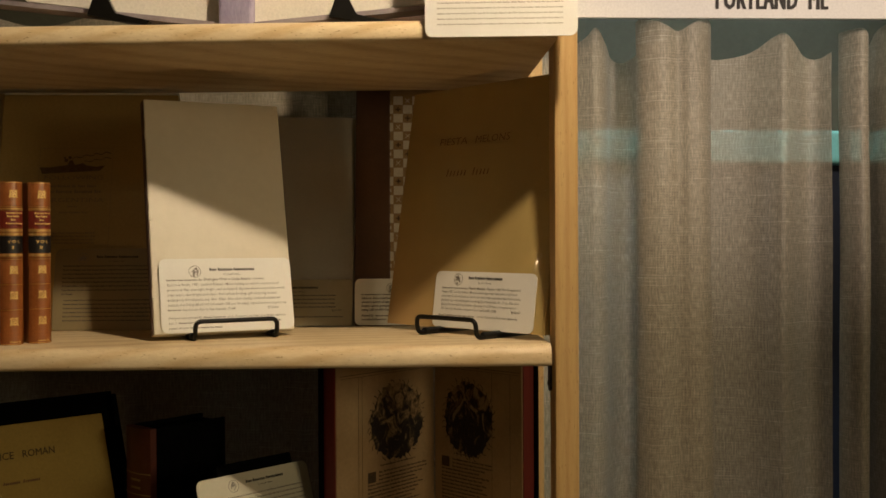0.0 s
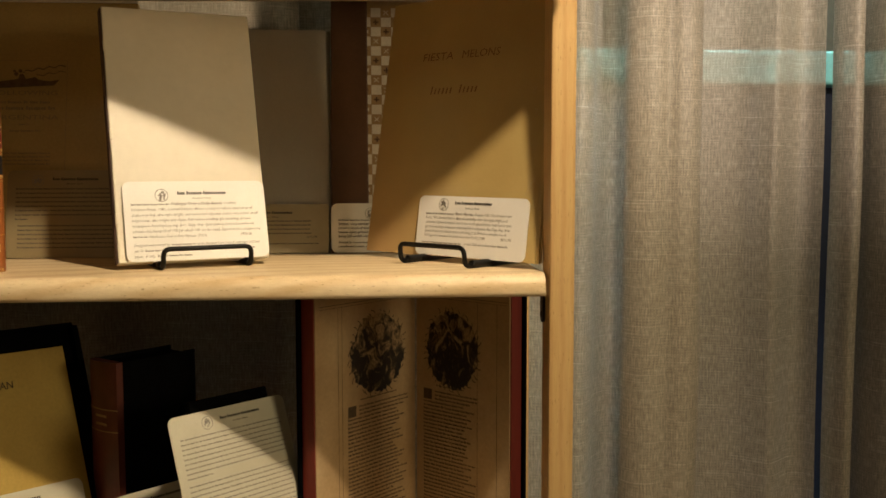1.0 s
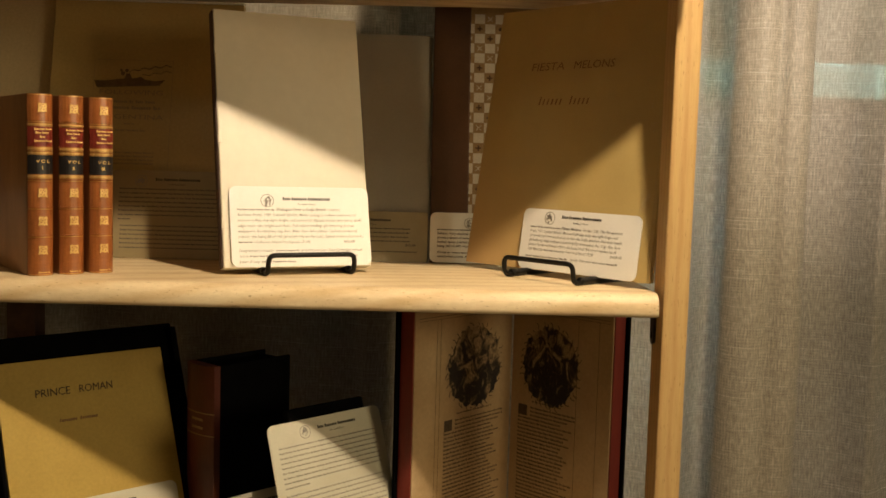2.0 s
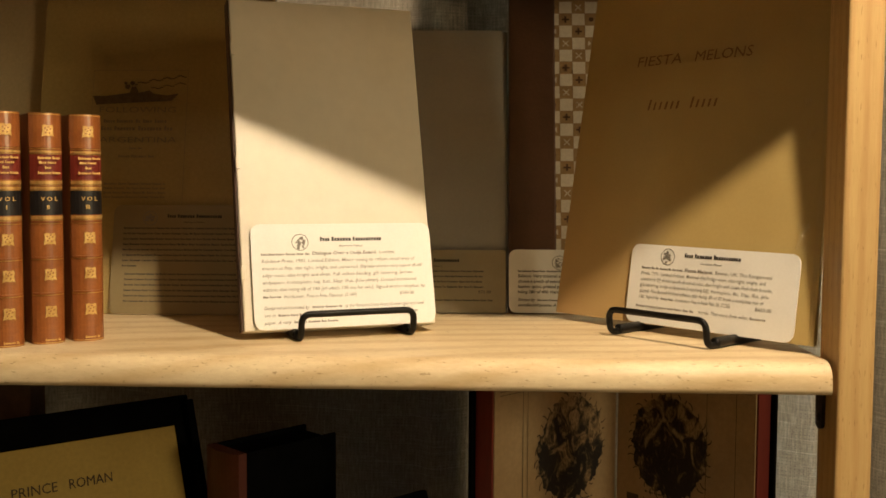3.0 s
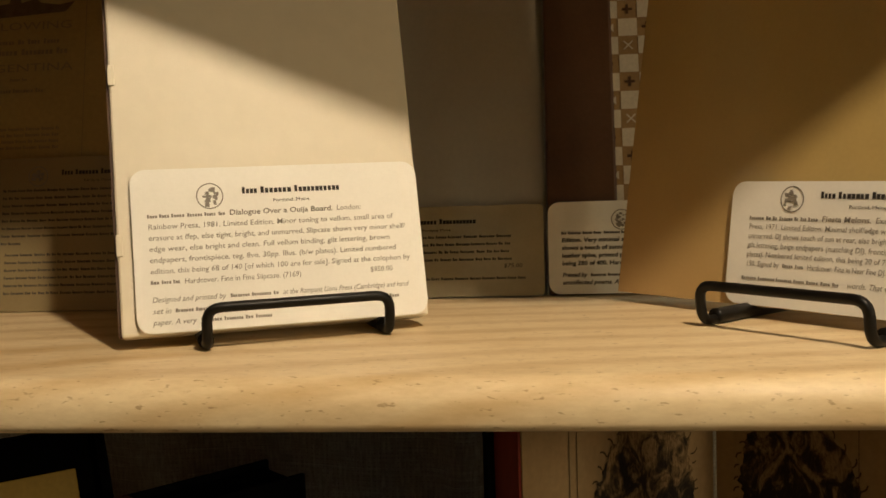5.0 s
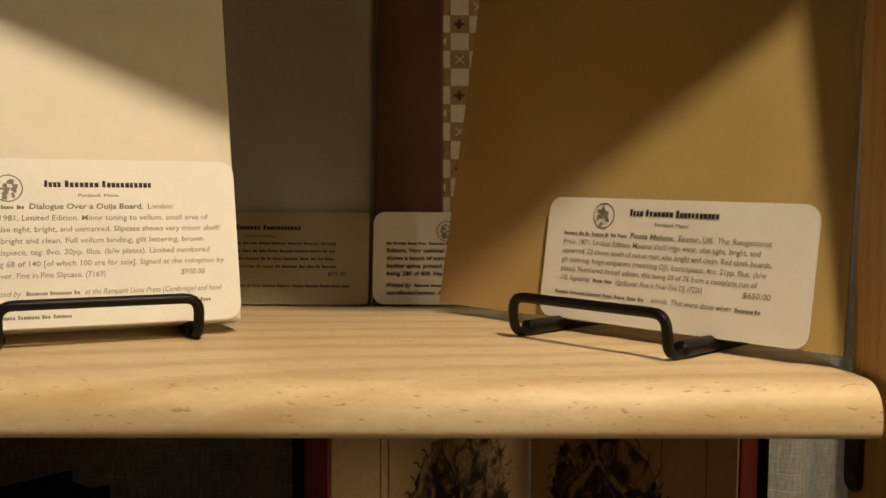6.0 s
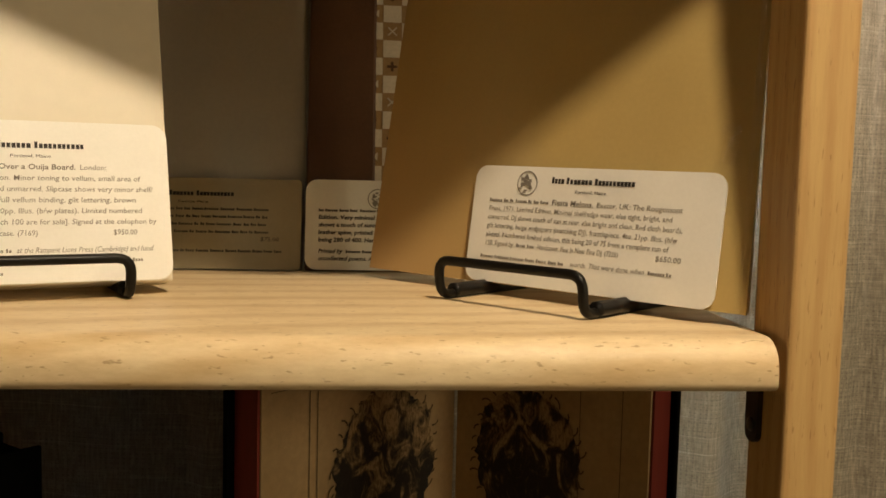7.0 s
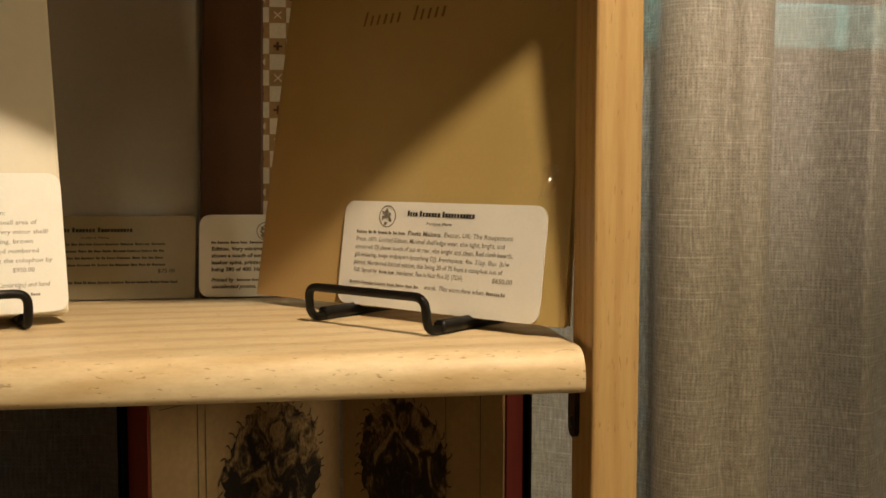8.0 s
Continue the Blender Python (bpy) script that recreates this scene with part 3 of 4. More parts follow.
# ---- middle shelf: cream slipcased book ----
A = lean(-0.4182, 0.0680, 1.3072, 22.6, 14.2)
book = thing("slipcased_book", A, "cream vellum book in slipcase standing open-faced on wire easel", "book")
part("slipcase", block(0, 0.155, 0, 0.0165, 0, 0.270, 0.0012), VELLUM, book)
part("fore_edge", block(-0.0014, 0.0004, 0.0025, 0.0150, 0.001, 0.269), DARK_EDGE, book, "dark brown cloth edge")
for z in (0.040, 0.128, 0.222):
    part("tab", block(-0.0004, 0.0028, -0.0012, 0.004, z, z + 0.011, 0.0004), VELLUM, book)
LINES_A = [
    ("bars", (0.012, 0.050), 0.0575), ("bold", (0.052, "Dialogue Over a Ouija Board.", 0.053), 0.0575), ("text", (0.107, "London:", 0.013), 0.0575),
    ("text", (0.012, "Rainbow Press, 1981. Limited Edition. Minor toning to vellum, small area of", 0.125), 0.0518),
    ("text", (0.012, "erasure at ffep, else tight, bright, and unmarred. Slipcase shows very minor shelf/", 0.131), 0.0462),
    ("text", (0.012, "edge wear, else bright and clean. Full vellum binding, gilt lettering, brown", 0.122), 0.0406),
    ("text", (0.012, "endpapers, frontispiece, teg. 8vo. 30pp. Illus. (b/w plates). Limited numbered", 0.125), 0.0350),
    ("text", (0.012, "edition, this being 68 of 140 [of which 100 are for sale]. Signed at the colophon by", 0.132), 0.0294),
    ("bars", (0.012, 0.026), 0.0242), ("text", (0.028, "Hardcover. Fine in Fine Slipcase. (7169)", 0.058), 0.0238), ("text", (0.122, "$950.00", 0.012), 0.0238),
    ("italic", (0.012, "Designed and printed by", 0.036), 0.0152), ("bars", (0.050, 0.074), 0.0154), ("italic", (0.076, "at the Rampant Lions Press (Cambridge) and hand", 0.066), 0.0152),
    ("italic", (0.012, "set in", 0.009), 0.0096), ("bars", (0.023, 0.138), 0.0098), ("italic", (0.012, "paper. A very", 0.021), 0.0040), ("bars", (0.035, 0.07), 0.0042)]
LINES_A = [(kind, (what[0] - 0.0045, what[1] - 0.0045) if kind == "bars" else (what[0] - 0.0045, *what[1:]), z) for kind, what, z in LINES_A]
card("description_card", A @ pose(0.0075, -0.0022, 0.0005), 0.1470, 0.0825, "cream laminated card with round device leaning against cream book", LINES_A, seed=3, logo=0.0385, drop=0.0148)
easel("wire_easel", pose(-0.3795, 0.0775, SHELF, 0, 0, 24.5), 0.0905, "black wire easel holding the cream slipcased book")

# ---- middle shelf: ochre book in clear jacket ----
F = lean(-0.1674, 0.2104, 1.3062, -46.9, 8.0)
book = thing("jacketed_book", F, "ochre paper-jacketed book in glossy clear wrapper on wire easel", "book")


def wedge(a, b, top_a, top_b, y0, y1, z0, z1):
    bm = bmesh.new()
    prism(bm, [(a, z0), (b, z0), (top_b, z1), (top_a, z1)], "y", y0, y1)
    return bm


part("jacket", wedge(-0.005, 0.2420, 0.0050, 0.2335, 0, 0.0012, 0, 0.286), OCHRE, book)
part("text_block", wedge(0.004, 0.224, 0.0125, 0.2125, 0.0035, 0.0110, 0.003, 0.283), PAPER, book)
part("front_board", wedge(0.001, 0.2285, 0.0095, 0.2165, 0.0014, 0.0034, 0.001, 0.285), RED_LABEL, book, "red cloth board")
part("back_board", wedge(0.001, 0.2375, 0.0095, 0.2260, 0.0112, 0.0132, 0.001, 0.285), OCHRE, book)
bm = bmesh.new()
write(bm, "FIESTA", 0.0570, 0.2165, 0.0122, 0.0460, -0.0006, 0.12, 0.0)
write(bm, "MELONS", 0.1150, 0.2165, 0.0122, 0.0540, -0.0006, 0.12, 0.0)
part("title", bm, BROWN_INK, book, "brown capitals")
bm = bmesh.new()
rng = random.Random(41)
word_bars(bm, rng, 0.0735, 0.1075, 0.1785, 0.0090, -0.0006, 0.25, 0.34)
word_bars(bm, rng, 0.1155, 0.1435, 0.1785, 0.0090, -0.0006, 0.25, 0.34)
tagged(part("author_bar", bm, BROWN_INK, book, "brown name bars"), kind="stuff")
bm = bmesh.new()
cols = []
for i in range(15):
    a = radians(-95 + 190 * i / 14)
    cols.append([])
    for j in range(121):
        z = 0.286 * j / 120
        swell = 1 + 0.55 * noise.noise((0.8 * math.sin(a), 4.2, z * 62)) + 0.25 * noise.noise((2.0 * math.sin(a), 7.7, z * 150))
        cols[-1].append(bm.verts.new((0.2385 + 0.0050 * swell * math.cos(a) - 0.0315 * z, 0.0060 + 0.0074 * math.sin(a), z)))
for a, b in zip(cols, cols[1:]):
    for j in range(120):
        bm.faces.new((a[j], b[j], b[j + 1], a[j + 1]))
part("clear_wrapper", bm, FILM, book, "clear glossy wrapper fold", smooth=True)
for u, z, wide, tall, high in ((0.2270, 0.0680, 0.0050, 0.0200, 0.0110), (0.2245, 0.1480, 0.0030, 0.0100, 0.0056), (0.2190, 0.1720, 0.0028, 0.0080, 0.0046)):
    bm = bmesh.new()
    rows = []
    for i in range(13):
        f = i / 12
        rows.append([bm.verts.new((u + wide * e - 0.10 * tall * f, -0.0006 - high * (1 - f) * math.cos(e * math.pi / 2), z + tall * f)) for e in (-1 + k / 6 for k in range(13))])
    for a, b in zip(rows, rows[1:]):
        for k in range(12):
            bm.faces.new((a[k], a[k + 1], b[k + 1], b[k]))
    part("wrapper_crease", bm, FILM, book, "raised crease in the clear wrapper", smooth=True)
LINES_B = [
    ("bars", (0.012, 0.052), 0.0430), ("bold", (0.054, "Fiesta Melons.", 0.026), 0.0430), ("text", (0.082, "Exeter, UK: The Rougemont", 0.049), 0.0430),
    ("text", (0.012, "Press, 1971. Limited Edition. Minimal shelf/edge wear, else tight, bright, and", 0.114), 0.0376),
    ("text", (0.012, "unmarred. DJ shows touch of sun at rear, else bright and clean. Red cloth boards,", 0.120), 0.0322),
    ("text", (0.012, "gilt lettering, beige endpapers (matching DJ), frontispiece. 4to. 21pp. Illus. (b/w", 0.118), 0.0268),
    ("text", (0.012, "plates). Numbered limited edition, this being 20 of 75 from a complete run of", 0.114), 0.0214),
    ("text", (0.012, "150. Signed by", 0.020), 0.0160), ("bars", (0.034, 0.046), 0.0162), ("text", (0.048, "Hardcover. Fine in Near Fine DJ. (7226)", 0.050), 0.0160), ("text", (0.119, "$650.00", 0.014), 0.0160),
    ("bars", (0.010, 0.066), 0.0080), ("italic", (0.070, "words. That were done when", 0.044), 0.0080), ("bars", (0.116, 0.129), 0.0082)]
LINES_B = [(kind, what, 0.0060 + 0.90 * z) for kind, what, z in LINES_B]
card("description_card", F @ pose(0.0752, -0.0025, 0.0008, 0, 0.3, 0), 0.1522, 0.0648, "cream laminated card with round device leaning against ochre book", LINES_B, seed=4, logo=0.0365, drop=0.0092)
easel("wire_easel", pose(-0.1262, 0.1265, SHELF, 0, 0, -47.0), 0.0905, "black wire easel holding the ochre jacketed book")

# ---- middle shelf: books against the back ----
E = lean(-0.3640, 0.2430, SHELF, 0, 16.4)
book = thing("grey_book", E, "thin grey book in glossy clear wrapper leaning against back", "book")
bm = bmesh.new()
bow = [(0.1500 - 0.020 + 0.020 * math.sin(radians(9 * k)), 0.0060 - 0.0060 * math.cos(radians(9 * k))) for k in range(11)]
prism(bm, [(0.0, 0.0)] + bow + [(0.1500, 0.0100), (0.0, 0.0100)], "z", 0, 0.2840)
ob = part("jacket", bm, GREY_JACKET, book)
for p in ob.data.polygons:
    p.use_smooth = len(p.vertices) == 4
ob.data.set_sharp_from_angle(angle=radians(30))
part("spine_edge", block(0.1492, 0.1506, 0.0062, 0.0106, 0.0005, 0.2838, 0.0003), GREY_JACKET, book)
LINES_E = [("bars", (0.012, 0.128), z) for z in (0.0385, 0.0335, 0.0285, 0.0235)] + [("text", (0.122, "$75.00", 0.012), 0.0185), ("bars", (0.012, 0.136), 0.0110), ("bars", (0.012, 0.05), 0.0062)]
card("description_card", E @ pose(0.0010, -0.0030, 0), 0.1480, 0.0600, "buff-tinted laminated card with shade in its colour, leaning against grey book", LINES_E, seed=5, logo=0.0375, corner=0.003, stock=CARD_TINT_SHADE, ink=DARK_PRINT)

H = lean(-0.2125, 0.2450, SHELF, 0, 15.6)
book = thing("quarter_leather_book", H, "book with brown leather spine and checked paper boards", "book")
part("board", block(0.040, 0.2050, 0, 0.012, 0, 0.3230, 0.001), TAN_PRINT, book, "paper board printed with tan and white checks")
part("spine", block(0, 0.0455, -0.0016, 0.0140, 0, 0.3235, 0.002), BROWN_LEATHER, book, "dark brown leather spine")
bm = bmesh.new()
cell = 0.0127
rng = random.Random(8)
motif = bmesh.new()
dots = bmesh.new()
for i in range(8):
    for j in range(24):
        x, z = 0.0370 + i * cell, 0.0082 + j * cell
        if (i + j) % 2 == 0:
            flat(bm, x + 0.0002, x + cell - 0.0002, z + 0.0002, z + cell - 0.0002, -0.0006)
        else:
            c, k = (x + cell / 2, z + cell / 2), (i // 2 + j) % 4
            if k == 0:
                for s in (-1, 1):
                    motif.faces.new([motif.verts.new((c[0] + a * s, -0.0006, c[1] + b)) for a, b in ((-.0032, -.0026), (-.0026, -.0032), (.0032, .0026), (.0026, .0032))])
            elif k == 1:
                for s in (-1, 1):
                    motif.faces.new([motif.verts.new((c[0] + a * s, -0.0006, c[1] + b)) for a, b in ((.0004, 0), (.0034, -.003), (.0034, .003))])
            elif k == 2:
                flat(dots, c[0] - 0.0034, c[0] + 0.0034, c[1] - 0.0009, c[1] + 0.0009, -0.0006)
                flat(dots, c[0] - 0.0009, c[0] + 0.0009, c[1] - 0.0034, c[1] + 0.0034, -0.0007)
            else:
                dots.faces.new([dots.verts.new((c[0] + 0.0025 * math.cos(t), -0.0006, c[1] + 0.0025 * math.sin(t))) for t in (k2 * math.pi / 4 for k2 in range(8))])
tagged(part("check_print", bm, WHITE_PRINT, book, "white printed checks"), kind="stuff")
tagged(part("motif_print", motif, WHITE_PRINT, book), kind="stuff")
tagged(part("dark_motif_print", dots, BROWN_LEATHER, book), kind="stuff")
LINES_H = [("bars", (0.0085, 0.034), 0.0385), ("bars", (0.0355, 0.136), 0.0385), ("text", (0.0085, "Edition. Very minimal shelf", 0.046), 0.0335), ("bars", (0.057, 0.136), 0.0337),
           ("text", (0.0085, "shows a touch of sunning to", 0.047), 0.0285), ("bars", (0.058, 0.136), 0.0287), ("text", (0.0085, "leather spine, printed paper", 0.046), 0.0235), ("bars", (0.056, 0.136), 0.0237),
           ("text", (0.0085, "being 280 of 400. Hardcover", 0.048), 0.0185), ("bars", (0.058, 0.13), 0.0187), ("italic", (0.0085, "Printed by", 0.016), 0.0110), ("bars", (0.0265, 0.13), 0.0112), ("italic", (0.0085, "uncollected poems. A very", 0.044), 0.0062), ("bars", (0.054, 0.11), 0.0062)]
card("description_card", H @ pose(0.0002, -0.0048, 0), 0.1460, 0.0600, "cream laminated card with round device leaning against leather-spined book", LINES_H, seed=6, logo=0.0470, ink=DARK_PRINT, weight=0.00010)

D = lean(-0.6560, 0.2150, SHELF, 0, 12.0)
book = thing("ship_book", D, "large buff book with small ship picture leaning against back", "book")
part("cover", block(0, 0.2190, 0, 0.010, 0, 0.3020, 0.001), BUFF, book)
part("sleeve_edge", block(0.0005, 0.2185, -0.0012, 0.0112, 0.3022, 0.3042), PAPER, book, "pale sleeve edge")
bm = bmesh.new()
hull = [(0.0505, .2060), (0.0540, .1975), (0.1255, .2015), (0.1320, .2085), (0.120, .2065), (0.108, .2085), (0.104, .2115), (0.094, .2090), (0.091, .2150), (0.087, .2150), (0.085, .2090), (0.074, .2075), (0.062, .2058)]
bm.faces.new([bm.verts.new((a, -0.0006, b)) for a, b in hull])
for k in range(22):
    x = 0.090 + 0.0022 * k
    z = 0.2165 + 0.0085 * (k / 22) ** 0.7 + 0.0011 * math.sin(k * 1.1)
    flat(bm, x, x + 0.0025, z, z + 0.0012, -0.0006)
    if k > 6:
        flat(bm, x, x + 0.0025, z - 0.0085 + 0.002 * k / 22, z - 0.0076 + 0.002 * k / 22, -0.0006)
for x, z, r in ((0.083, .2150, .0026), (0.0875, .2185, .0022), (0.081, .2185, .0016)):
    bm.faces.new([bm.verts.new((x + r * math.cos(t * 0.7), -0.0007, z + r * (0.8 + 0.3 * (t % 2)) * math.sin(t * 0.7))) for t in range(9)])
part("ship_picture", bm, SHIP_INK, book, "small faded ship picture")
rng = random.Random(12)
bm = bmesh.new()
for x in (0.0500, 0.1400):
    flat(bm, x, x + 0.0004, 0.100, 0.2310, -0.0006)
flat(bm, 0.0500, 0.1404, 0.2308, 0.2312, -0.0006)
write(bm, "FOLLOWING", 0.0565, 0.1900, 0.0078, 0.0735, -0.0006)
bars(bm, rng, 0.062, 0.126, 0.1800, 0.0032, -0.0006)
bars(bm, rng, 0.060, 0.128, 0.1725, 0.0040, -0.0006)
write(bm, "ARGENTINA", 0.0585, 0.1610, 0.0078, 0.0735, -0.0006)
bars(bm, rng, 0.088, 0.100, 0.1545, 0.0020, -0.0006)
bars(bm, rng, 0.078, 0.112, 0.1465, 0.0026, -0.0006)
for k in range(4):
    bars(bm, rng, 0.066, 0.124, 0.1205 - 0.0042 * k, 0.0022, -0.0006, skip=0.1)
tagged(part("title_print", bm, FADED, book, "faded title print"), kind="stuff")
LINES_D = [("bars", (0.010, 0.147, 0.0017), 0.0785 - 0.0050 * k) for k in range(7)] + [("bars", (0.010, 0.026, 0.0017), 0.0435)] + [("bars", (0.013, 0.147, 0.0017), 0.0360 - 0.0050 * k) for k in range(6)]
card("description_card", D @ pose(0.0785, -0.0025, 0), 0.1560, 0.1010, "buff-tinted laminated card, darkened for shade, leaning against buff book", LINES_D, seed=7, logo=0.034, stock=CARD_BUFF_SHADE, ink=DARK_PRINT)

G = lean(-0.8800, 0.2290, SHELF, 0, 12.0)
book = thing("pale_buff_book", G, "large pale buff book in clear wrapper leaning against back", "book")
part("cover", block(0, 0.2450, 0, 0.010, 0, 0.3060, 0.001), BUFF_PALE, book)
part("spine_edge", block(-0.0014, 0.0004, -0.0004, 0.0112, 0.0005, 0.3056, 0.0003), BUFF, book, "darker buff spine edge")
LINES_G = [("bars", (0.012, 0.132), 0.095 - k * 0.0062) for k in range(13)]
card("description_card", G @ pose(0.0400, -0.0040, 0), 0.1460, 0.1180, "tall cream laminated card leaning against pale buff book", LINES_G, seed=9, logo=0.0925)


# ---- middle shelf: three calf volumes ----
def volume(index, m):
    """A small calf book with rounded, banded and gilt spine, seen spine outwards."""
    w, h, deep = 0.0228, 0.1710, 0.115
    ob = thing("calf_volume", m, "small tan calf volume with gilt spine and black volume label", "book", "set of three calf volumes")

    def arc(x0, x1, proud):
        pts = []
        for i in range(11):
            t = -1 + 2 * i / 10
            pts.append((w / 2 + (w / 2 - x0) * t, 0.0050 * t * t * t * t * 0.55 + 0.0042 * t * t - proud))
        return pts

    def ring(bm, z0, z1, proud, inset=0.0):
        front = arc(inset, w - inset, proud)
        prism(bm, front + [(x, y + 0.0022 + proud) for x, y in front[::-1]], "z", z0, z1)

    bm = bmesh.new()
    ring(bm, 0, h, 0)
    spine = part("spine", bm, CALF, ob, smooth=False)
    for x0, x1 in ((0.0, 0.0020), (w - 0.0020, w)):
        part("board", block(x0 - 0.0005, x1 + 0.0005, 0.0085, deep, 0.0, h, 0.0006), CALF_SIDE, ob, "marbled calf board")
    part("text_block", block(0.0024, w - 0.0024, 0.006, deep - 0.003, 0.002, h - 0.003), PAPER, ob)
    for name, z0, z1, mat in (("title_label", .1222, .1405, RED_LABEL), ("volume_label", .0960, .1140, BLACK_LABEL)):
        bm = bmesh.new()
        ring(bm, z0, z1, 0.0003)
        part(name, bm, mat, spine)
    for z, fat in ((.1460, .0010), (.1425, .0018), (.1200, .0024), (.1158, .0022), (.0940, .0026), (.0908, .0010), (.0645, .0014), (.0380, .0014)):
        bm = bmesh.new()
        ring(bm, z - fat / 2, z + fat / 2, 0.0013)
        part("raised_band", bm, GILT if fat > 0.0015 else CALF, spine)
        bm = bmesh.new()
        ring(bm, z - fat / 2 - 0.0009, z - fat / 2 - 0.0004, 0.0003)
        part("gilt_line", bm, GILT, spine)
    for z in (0.0006, h - 0.0013):
        bm = bmesh.new()
        ring(bm, z, z + 0.0007, 0.0003)
        part("gilt_line", bm, GILT, spine)
    for z in (.1580, .0785, .0520, .0245):
        bm = bmesh.new()
        k = 0.0044
        blob = [(-k, -k), (-k * .35, -k * .82), (k * .3, -k), (k * .5, -k * .8), (k, -k * 1.05), (k * .85, -k * .2), (k * .95, k * .5), (k * .8, k), (k * .2, k * .85), (-k * .4, k), (-k * .9, k * .9), (-k * .8, k * .1)]
        bm.faces.new([bm.verts.new((w / 2 + a, -0.0009, z + b)) for a, b in blob])
        part("gilt_ornament", bm, GILT, spine)
        bm = bmesh.new()
        for a, b in ((-.0016, -.0014), (.0012, -.0018), (-.0005, .0004), (.0018, .0012), (-.0019, .0017), (.0004, .0026)):
            flat(bm, w / 2 + a - 0.0006, w / 2 + a + 0.0005, z + b - 0.0005, z + b + 0.0006, -0.0011, 0.0003)
        part("worn_spot", bm, CALF, spine)
    bm = bmesh.new()
    rng = random.Random(20)
    for z, a, b in ((.1372, .004, .020), (.1338, .005, .019), (.1300, .009, .015), (.1262, .004, .020)):
        bars(bm, rng, a, b, z, 0.0018, -0.0012, skip=0.1)
    bars(bm, rng, 0.007, 0.018, 0.0026, 0.0016, -0.0008)
    tagged(part("title_print", bm, GILT, spine, "gilt title bars"), kind="stuff")
    bm = bmesh.new()
    write(bm, "VOL", 0.0055, 0.1066, 0.0042, 0.0120, -0.0014, 0, 0.00005, spacing=1.5)
    write(bm, "I" * index, 0.0115 - 0.0009 * index, 0.1005, 0.0042, None, -0.0014, 0, 0.0001)
    part("volume_number", bm, GILT, spine, "gilt volume number")
    return ob


turn, right_foot = radians(37), Vector((-0.5253, 0.0708, SHELF))
for index, back in ((1, 0.0808), (2, 0.0518), (3, 0.0230)):
    at = right_foot - Vector((math.cos(turn), math.sin(turn), 0)) * back
    volume(index, pose(at.x, at.y, at.z, 0, 0, 37))

# ---- upper shelf ----
card("description_card", pose(-0.1290, -0.0395, 1.6045, 0, 0, -4.9), 0.1480, 0.150, "cream laminated card hanging over the upper shelf's front edge", [("bars", (0.012, 0.134, 0.0015), 0.0115 + k * 0.0052) for k in range(18)], seed=10, logo=0.045, ink=FAINT)
book = thing("open_album", pose(-0.3210, 0.010, TOP), "open book with white pages lying on dark stand", "book")
for s, far in ((-1, 0.215), (1, 0.200)):
    bm = bmesh.new()
    prism(bm, [(s * 0.014, 0.0070), (s * far, 0.0300), (s * (far + 0.01), 0.150), (s * 0.014, 0.130)], "y", 0.018, 0.026)
    part("page_block", bm, PAPER, book)
    bm = bmesh.new()
    prism(bm, [(s * 0.010, 0.0004), (s * (far + 0.035), 0.0250), (s * (far + 0.035), 0.0295), (s * 0.010, 0.0058)], "y", 0.006, 0.032)
    part("cover", bm, MAUVE, book, "mauve-grey board edge")
bm = bmesh.new()
box(bm, -0.016, 0.018, -0.002, 0.030, 0.0004, 0.120, 0.003)
part("ribbon_panel", bm, LILAC, book, "lilac cloth panel")
for x in (-0.130, 0.112):
    bm = bmesh.new()
    prism(bm, [(x - 0.016, 0.0105), (x + 0.042, 0.0004), (x + 0.046, 0.0050), (x + 0.012, 0.0125), (x + 0.001, 0.034), (x - 0.008, 0.034)], "y", -0.006, 0.004)
    part("stand_foot", bm, BLACK_WIRE, book, "dark stand foot")
box_thing = thing("storage_box", pose(-0.215, 0.165, TOP), "brown card box behind open book, widened unseen to block light", "box")
# Widened unseen behind the hanging card to block spot light above the checked book.
part("body", block(0, 0.212, 0, 0.10, 0, 0.12, 0.001), DARK_EDGE, box_thing)
part("lid", block(-0.002, 0.214, -0.002, 0.102, 0.1205, 0.135, 0.001), DARK_EDGE, box_thing)

# ---- lower shelf: straw pamphlet in black tray ----
P = lean(-0.6019, 0.0120, LOW, 41, 20)
folder = thing("pamphlet_tray", P, "black cloth tray holding a straw-coloured pamphlet", "folder")
part("tray", block(0, 0.206, 0, 0.022, 0, 0.268, 0.002), BLACK_CLOTH, folder)
for x0, x1 in ((0.0, 0.004), (0.1995, 0.206)):
    part("rim", block(x0, x1, -0.010, 0.001, 0, 0.262, 0.001), BLACK_CLOTH, folder)
part("ledge", block(0.0042, 0.1993, -0.012, 0.001, 0, 0.008, 0.001), BLACK_CLOTH, folder)
pam = thing("pamphlet", P @ pose(0.0065, -0.0055, 0.0085), "straw-coloured paper pamphlet with brown capitals in black tray", "book")
part("cover", block(0, 0.1800, 0, 0.0045, 0, 0.2325, 0.0006), YELLOW_PAPER, pam)
bm = bmesh.new()
write(bm, "PRINCE", 0.0360, 0.1940, 0.0115, 0.0370, -0.0006, 0.05)
write(bm, "ROMAN", 0.0815, 0.1940, 0.0115, 0.0370, -0.0006, 0.05)
part("title", bm, OLD_INK, pam, "brown capitals")
bm = bmesh.new()
rng = random.Random(43)
word_bars(bm, rng, 0.0575, 0.0760, 0.1660, 0.0036, -0.0006, 0.2)
word_bars(bm, rng, 0.0790, 0.0980, 0.1660, 0.0036, -0.0006, 0.2)
tagged(part("author_bar", bm, BROWN_INK, pam), kind="stuff")
